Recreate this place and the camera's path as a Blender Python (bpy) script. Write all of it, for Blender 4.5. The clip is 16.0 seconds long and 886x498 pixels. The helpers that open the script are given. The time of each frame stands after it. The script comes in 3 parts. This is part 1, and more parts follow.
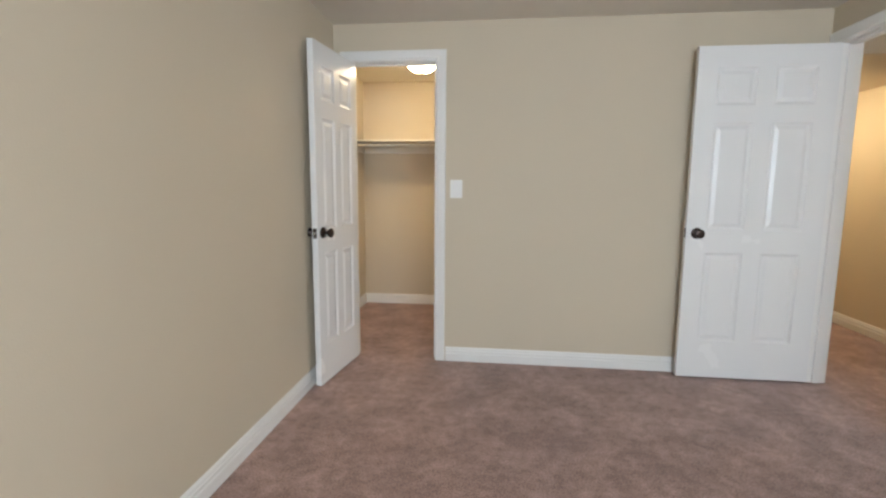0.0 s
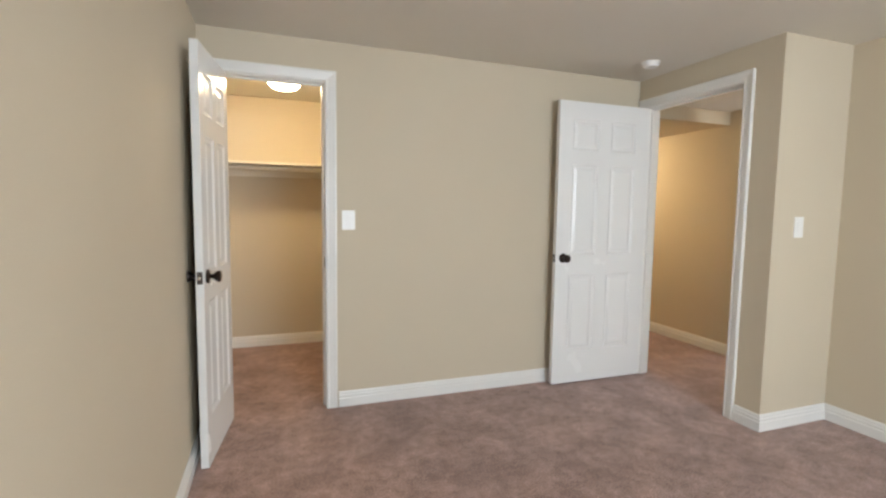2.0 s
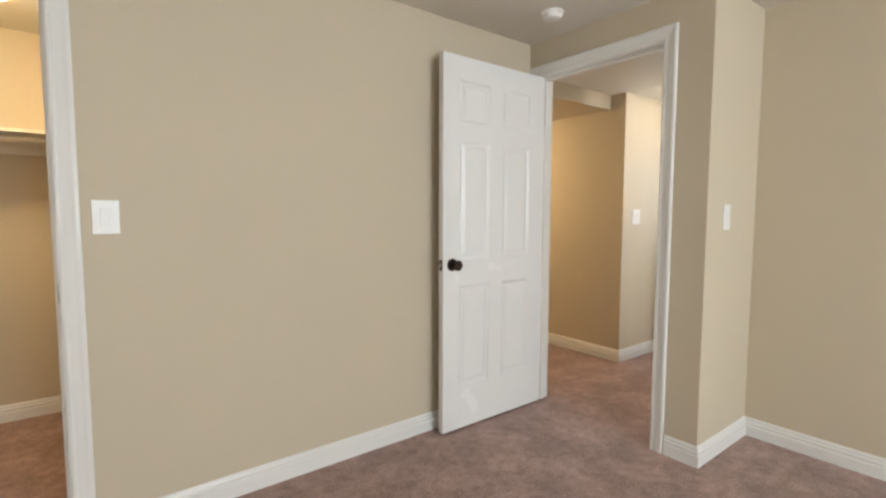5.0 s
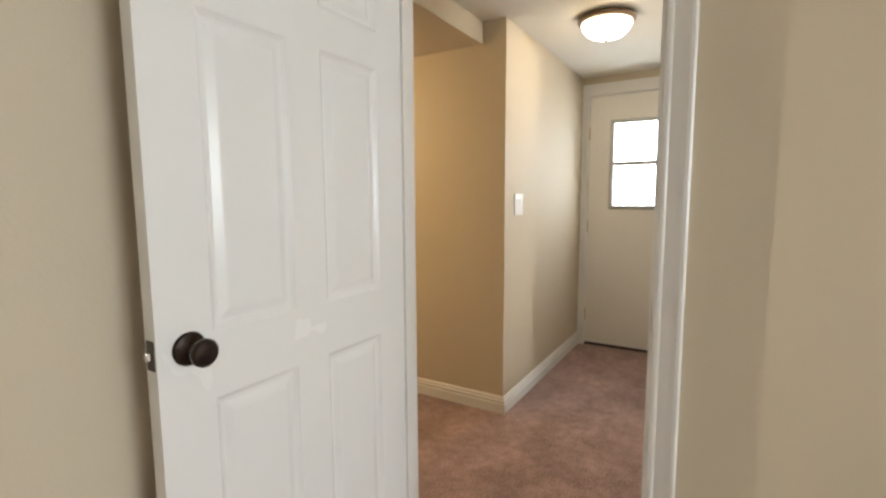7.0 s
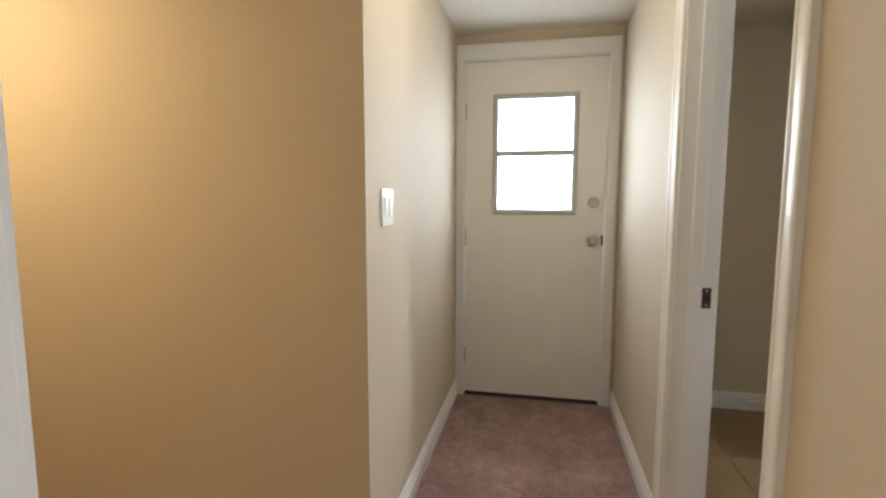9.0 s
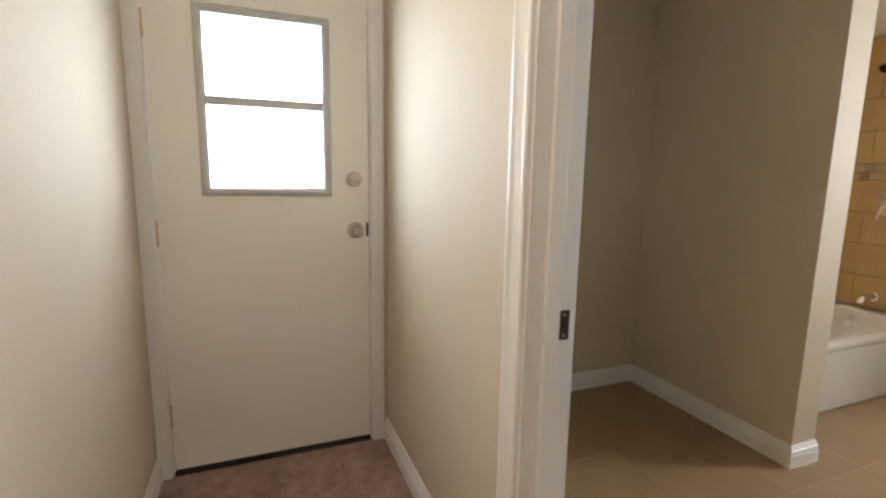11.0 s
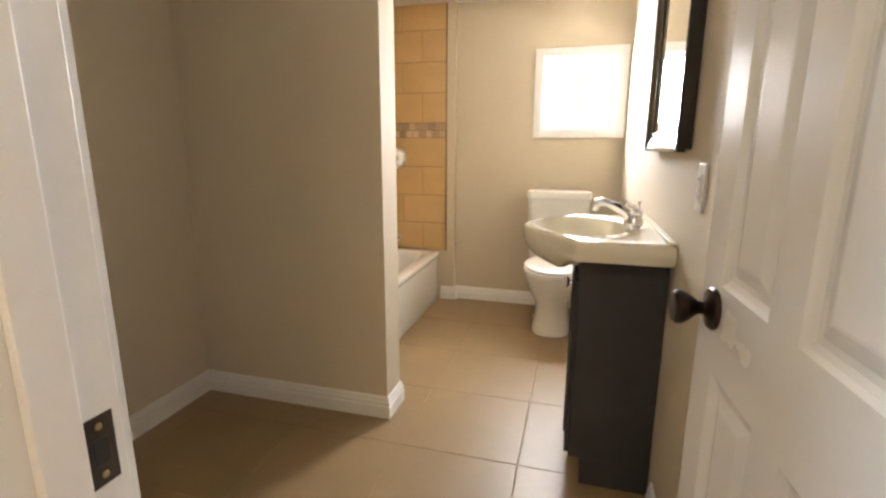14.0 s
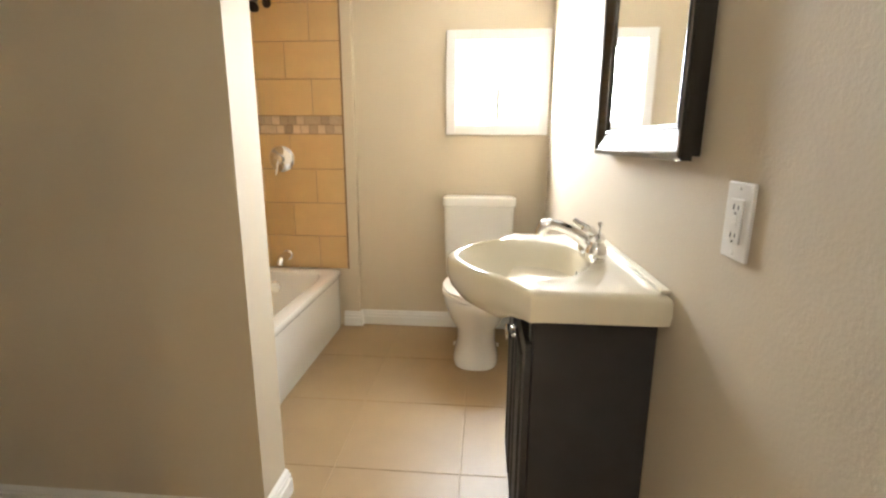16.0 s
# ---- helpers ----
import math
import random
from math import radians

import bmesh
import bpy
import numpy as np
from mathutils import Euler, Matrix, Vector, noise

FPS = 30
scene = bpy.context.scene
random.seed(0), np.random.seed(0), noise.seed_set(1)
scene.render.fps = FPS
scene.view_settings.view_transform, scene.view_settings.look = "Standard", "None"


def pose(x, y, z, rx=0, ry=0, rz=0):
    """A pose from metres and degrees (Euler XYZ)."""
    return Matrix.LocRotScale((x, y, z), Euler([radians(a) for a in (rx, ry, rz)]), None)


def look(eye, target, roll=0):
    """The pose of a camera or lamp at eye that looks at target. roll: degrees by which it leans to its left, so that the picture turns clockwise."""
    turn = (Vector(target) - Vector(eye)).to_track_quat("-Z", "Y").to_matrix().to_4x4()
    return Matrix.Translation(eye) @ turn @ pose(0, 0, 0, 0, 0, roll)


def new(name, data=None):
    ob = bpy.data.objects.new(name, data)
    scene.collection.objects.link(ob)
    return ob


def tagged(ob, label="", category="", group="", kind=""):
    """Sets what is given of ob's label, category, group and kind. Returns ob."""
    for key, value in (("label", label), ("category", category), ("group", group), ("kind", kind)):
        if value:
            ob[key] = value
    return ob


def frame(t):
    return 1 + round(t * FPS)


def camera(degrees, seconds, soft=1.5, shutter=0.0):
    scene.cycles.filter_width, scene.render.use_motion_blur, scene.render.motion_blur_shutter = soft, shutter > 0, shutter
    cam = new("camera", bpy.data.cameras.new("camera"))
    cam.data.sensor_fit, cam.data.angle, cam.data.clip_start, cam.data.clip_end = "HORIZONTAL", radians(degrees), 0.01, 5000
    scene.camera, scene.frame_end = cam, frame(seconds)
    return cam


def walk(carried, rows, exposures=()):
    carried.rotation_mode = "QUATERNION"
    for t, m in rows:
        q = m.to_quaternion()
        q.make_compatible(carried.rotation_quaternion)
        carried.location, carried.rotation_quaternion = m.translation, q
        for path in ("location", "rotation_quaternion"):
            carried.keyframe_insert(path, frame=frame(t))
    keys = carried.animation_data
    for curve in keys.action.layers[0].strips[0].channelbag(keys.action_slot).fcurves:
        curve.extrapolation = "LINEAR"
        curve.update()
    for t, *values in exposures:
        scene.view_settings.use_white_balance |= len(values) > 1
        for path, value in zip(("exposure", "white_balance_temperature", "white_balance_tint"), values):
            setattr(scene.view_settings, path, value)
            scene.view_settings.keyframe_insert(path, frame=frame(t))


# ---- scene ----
cam = camera(86.3, 16.0, soft=2.4)
PATH = [
    (0, (0.753, 0.37, 1.2), (0.526, 2.34, 0.94), 0.4),
    (0.5, (0.467, 0.446, 1.23), (0.577, 2.425, 0.962), 1.2),
    (1, (0.303, 0.486, 1.21), (0.644, 2.442, 0.977), 0.7),
    (1.5, (0.159, 0.523, 1.225), (0.687, 2.442, 1.028), 0.6),
    (2, (0.039, 0.56, 1.261), (0.711, 2.437, 1.095), 0.8),
    (2.5, (-0.02, 0.575, 1.255), (0.773, 2.407, 1.127), 1.3),
    (3, (-0.046, 0.549, 1.212), (0.841, 2.339, 1.109), 1.0),
    (3.5, (-0.006, 0.654, 1.191), (0.923, 2.423, 1.088), 0.8),
    (4, (0.013, 0.93, 1.213), (1.023, 2.651, 1.08), 0.7),
    (4.2, (0.053, 1.033, 1.203), (1.095, 2.735, 1.072), 0.5),
    (6.3, (1.065, 2.237, 1.224), (2.652, 3.436, 0.997), -0.4),
    (6.5, (1.144, 2.353, 1.234), (2.779, 3.483, 1.004), -0.7),
    (7, (1.455, 2.523, 1.222), (3.156, 3.552, 1.004), -0.3),
    (7.5, (1.74, 2.662, 1.242), (3.496, 3.597, 1.027), -0.3),
    (8, (2.045, 2.843, 1.224), (3.871, 3.63, 1.02), -0.1),
    (8.2, (2.129, 2.893, 1.211), (3.985, 3.612, 1.013), -0.1),
    (10.3, (3.16, 3.244, 1.197), (5.12, 2.95, 0.933), 1.0),
    (10.5, (3.214, 3.233, 1.2), (5.152, 2.82, 0.926), 1.1),
    (11, (3.348, 3.161, 1.21), (5.186, 2.433, 0.903), 0.9),
    (11.5, (3.449, 3.081, 1.198), (5.11, 2.013, 0.881), 0.5),
    (12, (3.54, 3.088, 1.191), (4.918, 1.672, 0.869), 0.5),
    (12.2, (3.595, 3.086, 1.193), (4.824, 1.546, 0.85), 0.5),
    (12.5, (3.625, 3.071, 1.188), (4.688, 1.422, 0.812), 0.5),
    (13, (3.724, 3.039, 1.167), (4.503, 1.244, 0.752), 0.9),
    (13.5, (3.774, 2.967, 1.149), (4.381, 1.105, 0.728), 0.8),
    (14, (3.793, 2.816, 1.153), (4.323, 0.934, 0.734), 0.2),
    (14.5, (3.813, 2.677, 1.156), (4.252, 0.773, 0.729), 0.0),
    (15, (3.829, 2.549, 1.15), (4.175, 0.629, 0.708), 0.2),
    (15.5, (3.869, 2.414, 1.162), (4.103, 0.479, 0.712), 0.1),
    (16, (3.887, 2.278, 1.171), (4.048, 0.333, 0.736), 0.3),
]
walk(cam, [(t, look(eye, target, roll)) for t, eye, target, roll in PATH],
     exposures=[(0, -0.03, 6050, 10), (1.5, 0.1, 6150, 10), (3.0, 0.15, 6500, 10), (6.5, 0.1, 6550, 10), (7.2, 0.06, 6750, 10), (8.2, -0.04, 6550, 10), (10.5, 0.15, 6050, 10),
                (11.0, 0.15, 6300, 11), (13.0, 0.25, 6400, 12), (14.0, 0.64, 6700, 14), (14.5, 0.76, 6600, 13), (16.0, 0.83, 6400, 10)])

# world, daylight and lamps
world = bpy.data.worlds.new("sky")
scene.world = world
world.use_nodes = True
_sky = world.node_tree.nodes.new("ShaderNodeTexSky")
_sky.sky_type, _sky.sun_disc = "NISHITA", False
_sky.sun_elevation, _sky.sun_rotation = radians(48), radians(150)
world.node_tree.links.new(_sky.outputs[0], world.node_tree.nodes["Background"].inputs[0])
world.node_tree.nodes["Background"].inputs[1].default_value = 0.12
LAMP_POWER = 26.0
SKY_GLOW = 4.0


def window_light(name, eye, target, w, h, watts, color):
    data = bpy.data.lights.new(name, "AREA")
    data.shape, data.size, data.size_y, data.energy, data.color = "RECTANGLE", w, h, watts, color
    ob = new(name, data)
    ob.matrix_world = look(eye, target)
    return ob


window_light("bedroom_window_light", (1.5, -1.66, 1.45), (1.5, 3, 1.7), 1.9, 1.1, 98, (0.82, 0.915, 1.0))
window_light("entry_window_light", (5.47, 3.11, 1.47), (3, 3.11, 1.0), 0.44, 0.66, 8, (0.80, 0.88, 1.0))
window_light("bathroom_window_light", (3.815, -0.80, 1.515), (3.815, 3, 2.0), 0.50, 0.48, 60, (0.93, 0.96, 1.0))


# materials
def make(name, color, rough=0.5, metal=0.0, vary=0.08, scale=3.0, bump=0.0, bump_scale=200.0, second=None, coat=0.0, patch=None):
    m = bpy.data.materials.new(name)
    m.use_nodes = True
    nt = m.node_tree
    b = nt.nodes["Principled BSDF"]
    b.inputs["Roughness"].default_value = rough
    b.inputs["Metallic"].default_value = metal
    b.inputs["Coat Weight"].default_value = coat
    tc = nt.nodes.new("ShaderNodeTexCoord")
    n1 = nt.nodes.new("ShaderNodeTexNoise")
    n1.inputs["Scale"].default_value, n1.inputs["Detail"].default_value = scale, 5
    nt.links.new(tc.outputs["Object"], n1.inputs["Vector"])
    ramp = nt.nodes.new("ShaderNodeValToRGB")
    lo = second or tuple(c * (1 - vary) for c in color)
    hi = color if second else tuple(min(1, c * (1 + vary * 0.6)) for c in color)
    ramp.color_ramp.elements[0].position, ramp.color_ramp.elements[1].position = (patch or (0.1, 0.9))
    ramp.color_ramp.elements[0].color, ramp.color_ramp.elements[1].color = (*lo, 1), (*hi, 1)
    nt.links.new(n1.outputs["Fac"], ramp.inputs[0])
    nt.links.new(ramp.outputs[0], b.inputs["Base Color"])
    mr = nt.nodes.new("ShaderNodeMapRange")
    mr.inputs["To Min"].default_value, mr.inputs["To Max"].default_value = max(0.02, rough - 0.02), min(1, rough + 0.03)
    n2 = nt.nodes.new("ShaderNodeTexNoise")
    n2.inputs["Scale"].default_value, n2.inputs["Detail"].default_value = bump_scale, 3
    nt.links.new(tc.outputs["Object"], n2.inputs["Vector"])
    nt.links.new(n1.outputs["Fac"], mr.inputs["Value"])
    nt.links.new(mr.outputs[0], b.inputs["Roughness"])
    if bump:
        bp = nt.nodes.new("ShaderNodeBump")
        bp.inputs["Strength"].default_value, bp.inputs["Distance"].default_value = bump, 0.002
        nt.links.new(n2.outputs["Fac"], bp.inputs["Height"])
        nt.links.new(bp.outputs[0], b.inputs["Normal"])
    return m


def carpet_material():
    m = make("carpet", (0.42, 0.272, 0.23), 0.95, 0, 0.2, 4.5, 1.0, 330, second=(0.285, 0.176, 0.148), patch=(0.36, 0.64))
    nt = m.node_tree
    b, ramp = nt.nodes["Principled BSDF"], next(n for n in nt.nodes if n.type == "VALTORGB")
    tc = next(n for n in nt.nodes if n.type == "TEX_COORD")
    fine = nt.nodes.new("ShaderNodeTexNoise")
    fine.inputs["Scale"].default_value, fine.inputs["Detail"].default_value = 120, 6
    nt.links.new(tc.outputs["Object"], fine.inputs["Vector"])
    mid = nt.nodes.new("ShaderNodeTexNoise")
    mid.inputs["Scale"].default_value, mid.inputs["Detail"].default_value, mid.inputs["Distortion"].default_value = 20, 6, 0.3
    nt.links.new(tc.outputs["Object"], mid.inputs["Vector"])
    r2 = nt.nodes.new("ShaderNodeValToRGB")
    r2.color_ramp.elements[0].position, r2.color_ramp.elements[1].position = 0.30, 0.62
    r2.color_ramp.elements[0].color, r2.color_ramp.elements[1].color = (0.74, 0.72, 0.71, 1), (1.08, 1.08, 1.08, 1)
    nt.links.new(mid.outputs["Fac"], r2.inputs[0])
    r3 = nt.nodes.new("ShaderNodeValToRGB")
    r3.color_ramp.elements[0].position, r3.color_ramp.elements[1].position = 0.35, 0.65
    r3.color_ramp.elements[0].color, r3.color_ramp.elements[1].color = (0.62, 0.60, 0.60, 1), (1.28, 1.26, 1.24, 1)
    nt.links.new(fine.outputs["Fac"], r3.inputs[0])
    prev = ramp.outputs[0]
    for r in (r2, r3):
        mix = nt.nodes.new("ShaderNodeMix")
        mix.data_type, mix.blend_type = "RGBA", "MULTIPLY"
        mix.inputs[0].default_value = 1.0
        nt.links.new(prev, mix.inputs[6])
        nt.links.new(r.outputs[0], mix.inputs[7])
        prev = mix.outputs[2]
    nt.links.new(prev, b.inputs["Base Color"])
    b.inputs["Sheen Weight"].default_value = 0.25
    return m


def per_piece(m, amount):
    """Each piece a little lighter or darker than its neighbours."""
    nt = m.node_tree
    b = nt.nodes["Principled BSDF"]
    src = b.inputs["Base Color"].links[0].from_socket
    info, hsv, mr = nt.nodes.new("ShaderNodeObjectInfo"), nt.nodes.new("ShaderNodeHueSaturation"), nt.nodes.new("ShaderNodeMapRange")
    mr.inputs["To Min"].default_value, mr.inputs["To Max"].default_value = 1 - amount, 1 + amount
    nt.links.new(info.outputs["Random"], mr.inputs["Value"])
    nt.links.new(mr.outputs[0], hsv.inputs["Value"])
    nt.links.new(src, hsv.inputs["Color"])
    nt.links.new(hsv.outputs[0], b.inputs["Base Color"])
    return m


def glow(name, color, strength):
    m = bpy.data.materials.new(name)
    m.use_nodes = True
    b = m.node_tree.nodes["Principled BSDF"]
    b.inputs["Base Color"].default_value = (*color, 1)
    b.inputs["Emission Color"].default_value = (*color, 1)
    b.inputs["Emission Strength"].default_value = strength
    b.inputs["Roughness"].default_value = 0.3
    return m


def glass_material():
    m = bpy.data.materials.new("window_glass")
    m.use_nodes = True
    b = m.node_tree.nodes["Principled BSDF"]
    b.inputs["Base Color"].default_value = (0.97, 0.99, 0.98, 1)
    b.inputs["Roughness"].default_value, b.inputs["Transmission Weight"].default_value, b.inputs["IOR"].default_value = 0.0, 1.0, 1.05
    return m


WALL = make("wall_paint", (0.60, 0.52, 0.392), 0.72, 0, 0.035, 1.3, 0.30, 150)
CEIL = make("ceiling_paint", (0.70, 0.66, 0.58), 0.8, 0, 0.03, 2.0, 0.45, 90)
TRIM = make("white_trim_paint", (0.80, 0.79, 0.76), 0.30, 0, 0.025, 4.0, 0.06, 60)
DOORP = make("white_door_paint", (0.80, 0.80, 0.785), 0.26, 0, 0.02, 3.0, 0.05, 80)
ENTRYP = make("entry_door_paint", (0.83, 0.80, 0.74), 0.42, 0, 0.04, 3.0, 0.08, 60)
CARPET = carpet_material()
BRONZE = make("oil_rubbed_bronze", (0.045, 0.032, 0.027), 0.28, 0.85, 0.25, 30)
NICKEL = make("brushed_nickel", (0.55, 0.52, 0.47), 0.28, 1.0, 0.1, 60)
CHROME = make("chrome", (0.82, 0.82, 0.83), 0.06, 1.0, 0.03, 20)
BRASS = make("old_brass", (0.58, 0.43, 0.22), 0.35, 1.0, 0.2, 40)
STEEL = make("strike_steel", (0.10, 0.085, 0.075), 0.35, 0.9, 0.3, 60)
ALU = make("grey_window_moulding", (0.50, 0.50, 0.48), 0.35, 0.25, 0.08, 20)
VINYL = make("white_vinyl", (0.82, 0.82, 0.82), 0.35, 0, 0.02, 10)
PLATE = make("white_plastic", (0.83, 0.82, 0.79), 0.28, 0, 0.02, 20)
SLOT = make("dark_slot", (0.03, 0.03, 0.03), 0.6, 0, 0.1, 20)
RUBBER = make("dark_door_sweep", (0.035, 0.025, 0.02), 0.7, 0, 0.2, 30)
PORC = make("white_porcelain", (0.80, 0.785, 0.74), 0.10, 0, 0.015, 4, coat=0.5)
SINKM = make("cream_cultured_marble", (0.80, 0.745, 0.60), 0.12, 0, 0.02, 5, coat=0.5)
TUBM = make("white_tub_enamel", (0.80, 0.775, 0.72), 0.16, 0, 0.02, 4, coat=0.3)
ESPR = make("espresso_wood", (0.042, 0.041, 0.045), 0.6, 0, 0.3, 14, 0.08, 90)
FRAME = make("black_brown_frame", (0.020, 0.016, 0.015), 0.22, 0, 0.25, 18, coat=0.4)
TILE = per_piece(make("tan_wall_tile", (0.60, 0.385, 0.165), 0.30, 0, 0.14, 7, 0.10, 40), 0.05)
MOSA = per_piece(make("mosaic_tile", (0.50, 0.36, 0.22), 0.32, 0, 0.25, 30, 0.1, 60), 0.35)
GROUT = make("brown_grout", (0.25, 0.155, 0.075), 0.9, 0, 0.15, 40, 0.2, 200)
FTILE = per_piece(make("beige_floor_tile", (0.30, 0.205, 0.105), 0.42, 0, 0.16, 5, 0.10, 30), 0.03)
FGROUT = make("floor_grout", (0.33, 0.235, 0.135), 0.9, 0, 0.15, 40, 0.2, 200)
CAULK = make("wall_edge_paint", (0.63, 0.54, 0.42), 0.5, 0, 0.03, 3, 0.2, 120)
RODM = make("closet_rod_paint", (0.72, 0.68, 0.58), 0.35, 0, 0.04, 8)
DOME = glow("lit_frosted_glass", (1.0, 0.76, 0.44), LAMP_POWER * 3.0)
DOME2 = glow("lit_frosted_glass_entry", (1.0, 0.86, 0.66), LAMP_POWER * 0.75)
OUTSIDE = glow("bright_outdoors", (0.93, 0.97, 1.0), SKY_GLOW)
OUTSIDE_ENTRY = glow("bright_outdoors_entry", (0.90, 0.96, 1.0), SKY_GLOW)
GLASS = glass_material()
MIRROR = make("mirror_silver", (0.86, 0.88, 0.87), 0.02, 1.0, 0.01, 3)


# shapes
def finish(name, bm, material, parent=None, label="", smooth=False):
    bmesh.ops.recalc_face_normals(bm, faces=bm.faces)
    me = bpy.data.meshes.new(name)
    bm.to_mesh(me)
    bm.free()
    me.materials.append(material)
    if smooth:
        for p in me.polygons:
            p.use_smooth = True
        me.set_sharp_from_angle(angle=radians(38))
    ob = new(name, me)
    if parent:
        ob.parent = parent
    if label:
        ob["label"] = label
    return ob


def part(name, bm, material, parent, label="", smooth=False):
    return finish(name, bm, material, parent, label, smooth)


def empty(name, m):
    ob = new(name)
    ob.empty_display_size = 0.05
    ob.matrix_world = m
    return ob


def add_box(bm, x0, x1, y0, y1, z0, z1, bevel=0.0, m=None):
    r = bmesh.ops.create_cube(bm, size=1)
    vs = r["verts"]
    for v in vs:
        v.co = Vector((x0 + (v.co.x + 0.5) * (x1 - x0), y0 + (v.co.y + 0.5) * (y1 - y0), z0 + (v.co.z + 0.5) * (z1 - z0)))
    if bevel:
        es = list({e for v in vs for e in v.link_edges})
        out = bmesh.ops.bevel(bm, geom=es, offset=bevel, segments=2, affect="EDGES", profile=0.6)
        vs = list({v for f in out["faces"] for v in f.verts} | {v for v in vs if v.is_valid})
    if m is not None:
        bmesh.ops.transform(bm, matrix=m, verts=vs)
    return bm


def boxes(*rows, bevel=0.0):
    bm = bmesh.new()
    for row in rows:
        add_box(bm, *row, bevel=bevel)
    return bm


def add_lathe(bm, profile, seg=28, m=None, sx=1.0, sy=1.0):
    rings = []
    for r, z in profile:
        if r < 1e-5:
            rings.append([bm.verts.new((0, 0, z))])
        else:
            rings.append([bm.verts.new((sx * r * math.cos(2 * math.pi * k / seg), sy * r * math.sin(2 * math.pi * k / seg), z)) for k in range(seg)])
    for a, b in zip(rings, rings[1:]):
        for k in range(seg):
            q = [a[k % len(a)], a[(k + 1) % len(a)], b[(k + 1) % len(b)], b[k % len(b)]]
            q = list(dict.fromkeys(q))
            if len(q) > 2:
                bm.faces.new(q)
    if m is not None:
        bmesh.ops.transform(bm, matrix=m, verts=[v for ring in rings for v in ring])
    return bm


def lathe(profile, seg=28, m=None, sx=1.0, sy=1.0):
    return add_lathe(bmesh.new(), profile, seg, m, sx, sy)


def loft(rings, cap0=True, cap1=True, bm=None):
    """Joins closed loops of equal length."""
    bm = bm or bmesh.new()
    vs = [[bm.verts.new(p) for p in ring] for ring in rings]
    n = len(vs[0])
    for a, b in zip(vs, vs[1:]):
        for k in range(n):
            bm.faces.new((a[k], a[(k + 1) % n], b[(k + 1) % n], b[k]))
    if cap0:
        bm.faces.new(vs[0][::-1])
    if cap1:
        bm.faces.new(vs[-1])
    return bm


def oval(cx, cy, z, rx, ry, power=2.0, n=40):
    out = []
    for k in range(n):
        a = 2 * math.pi * k / n
        c, s = math.cos(a), math.sin(a)
        out.append((cx + rx * math.copysign(abs(c) ** (2 / power), c), cy + ry * math.copysign(abs(s) ** (2 / power), s), z))
    return out


def tube(points, radii, seg=14):
    pts = [Vector(p) for p in points]
    rings = []
    for i, p in enumerate(pts):
        d = (pts[min(i + 1, len(pts) - 1)] - pts[max(i - 1, 0)]).normalized()
        u = d.orthogonal().normalized() if not rings else (u - d * u.dot(d)).normalized()
        w = d.cross(u)
        rings.append([p + radii[i] * (math.cos(2 * math.pi * k / seg) * u + math.sin(2 * math.pi * k / seg) * w) for k in range(seg)])
    return loft(rings)


def sweep(path, profile, normal, closed=False):
    """A profile of (sideways, outward) points along a mitred path in the plane of that normal."""
    n = Vector(normal)
    pts = [Vector(p) for p in path]
    dirs = [(b - a).normalized() for a, b in zip(pts, pts[1:])]
    bm = bmesh.new()
    rings = []
    for i, p in enumerate(pts):
        d0, d1 = dirs[max(i - 1, 0)], dirs[min(i, len(dirs) - 1)]
        l0, l1 = n.cross(d0), n.cross(d1)
        side = (l0 + l1) / (1 + l0.dot(l1))
        rings.append([bm.verts.new(p + u * side + v * n) for u, v in profile])
    k = len(profile)
    for a, b in zip(rings, rings[1:]):
        for j in range(k):
            bm.faces.new((a[j], a[(j + 1) % k], b[(j + 1) % k], b[j]))
    bm.faces.new(rings[0][::-1])
    bm.faces.new(rings[-1])
    return bm


def structure(name, bm, material, label="", smooth=False):
    return tagged(finish(name, bm, material, smooth=smooth), label, kind="structure")


def wall(name, *rows, material=None):
    return structure(name, boxes(*rows), material or WALL, "beige painted wall with a fine orange-peel texture")


# the shell: bedroom, closet, hall, entry corridor, bathroom
HB, HC, HE, HT = 2.25, 2.22, 2.15, 2.135
TOP = 2.40
wall("wall_bedroom_west", (-0.505, -0.348, -1.70, 3.53, 0, HB))
wall("wall_bedroom_north", (-0.505, -0.245, 3.53, 3.65, 0, HB), (-0.245, 0.345, 3.53, 3.65, 2.02, HB), (0.345, 2.80, 3.53, 3.65, 0, HB))
wall("wall_bedroom_east", (2.68, 2.80, 2.44, 2.66, 0, HB), (2.68, 2.80, 2.66, 3.46, 2.045, HB), (2.68, 2.80, 3.46, 3.53, 0, HB))
wall("wall_bedroom_jog", (2.80, 3.245, 2.44, 2.56, 0, HB))
wall("wall_bedroom_east_south", (3.245, 3.36, -1.70, 2.56, 0, HB))
wall("wall_bedroom_south", (-0.348, 0.5, -1.82, -1.70, 0, HB), (0.5, 2.5, -1.82, -1.70, 0, 0.88), (0.5, 2.5, -1.82, -1.70, 2.02, HB), (2.5, 3.245, -1.82, -1.70, 0, HB))
structure("ceiling_bedroom", boxes((-0.505, 3.36, -1.82, 3.65, HB, TOP)), CEIL, "off-white textured ceiling")
wall("wall_closet_west", (-0.72, -0.60, 3.65, 5.21, 0, HC))
wall("wall_closet_north", (-0.60, 1.12, 5.09, 5.21, 0, HC))
wall("wall_closet_east", (1.00, 1.12, 3.65, 5.09, 0, HC))
structure("ceiling_closet", boxes((-0.72, 1.12, 3.65, 5.21, HC, TOP)), CEIL, "cream closet ceiling")
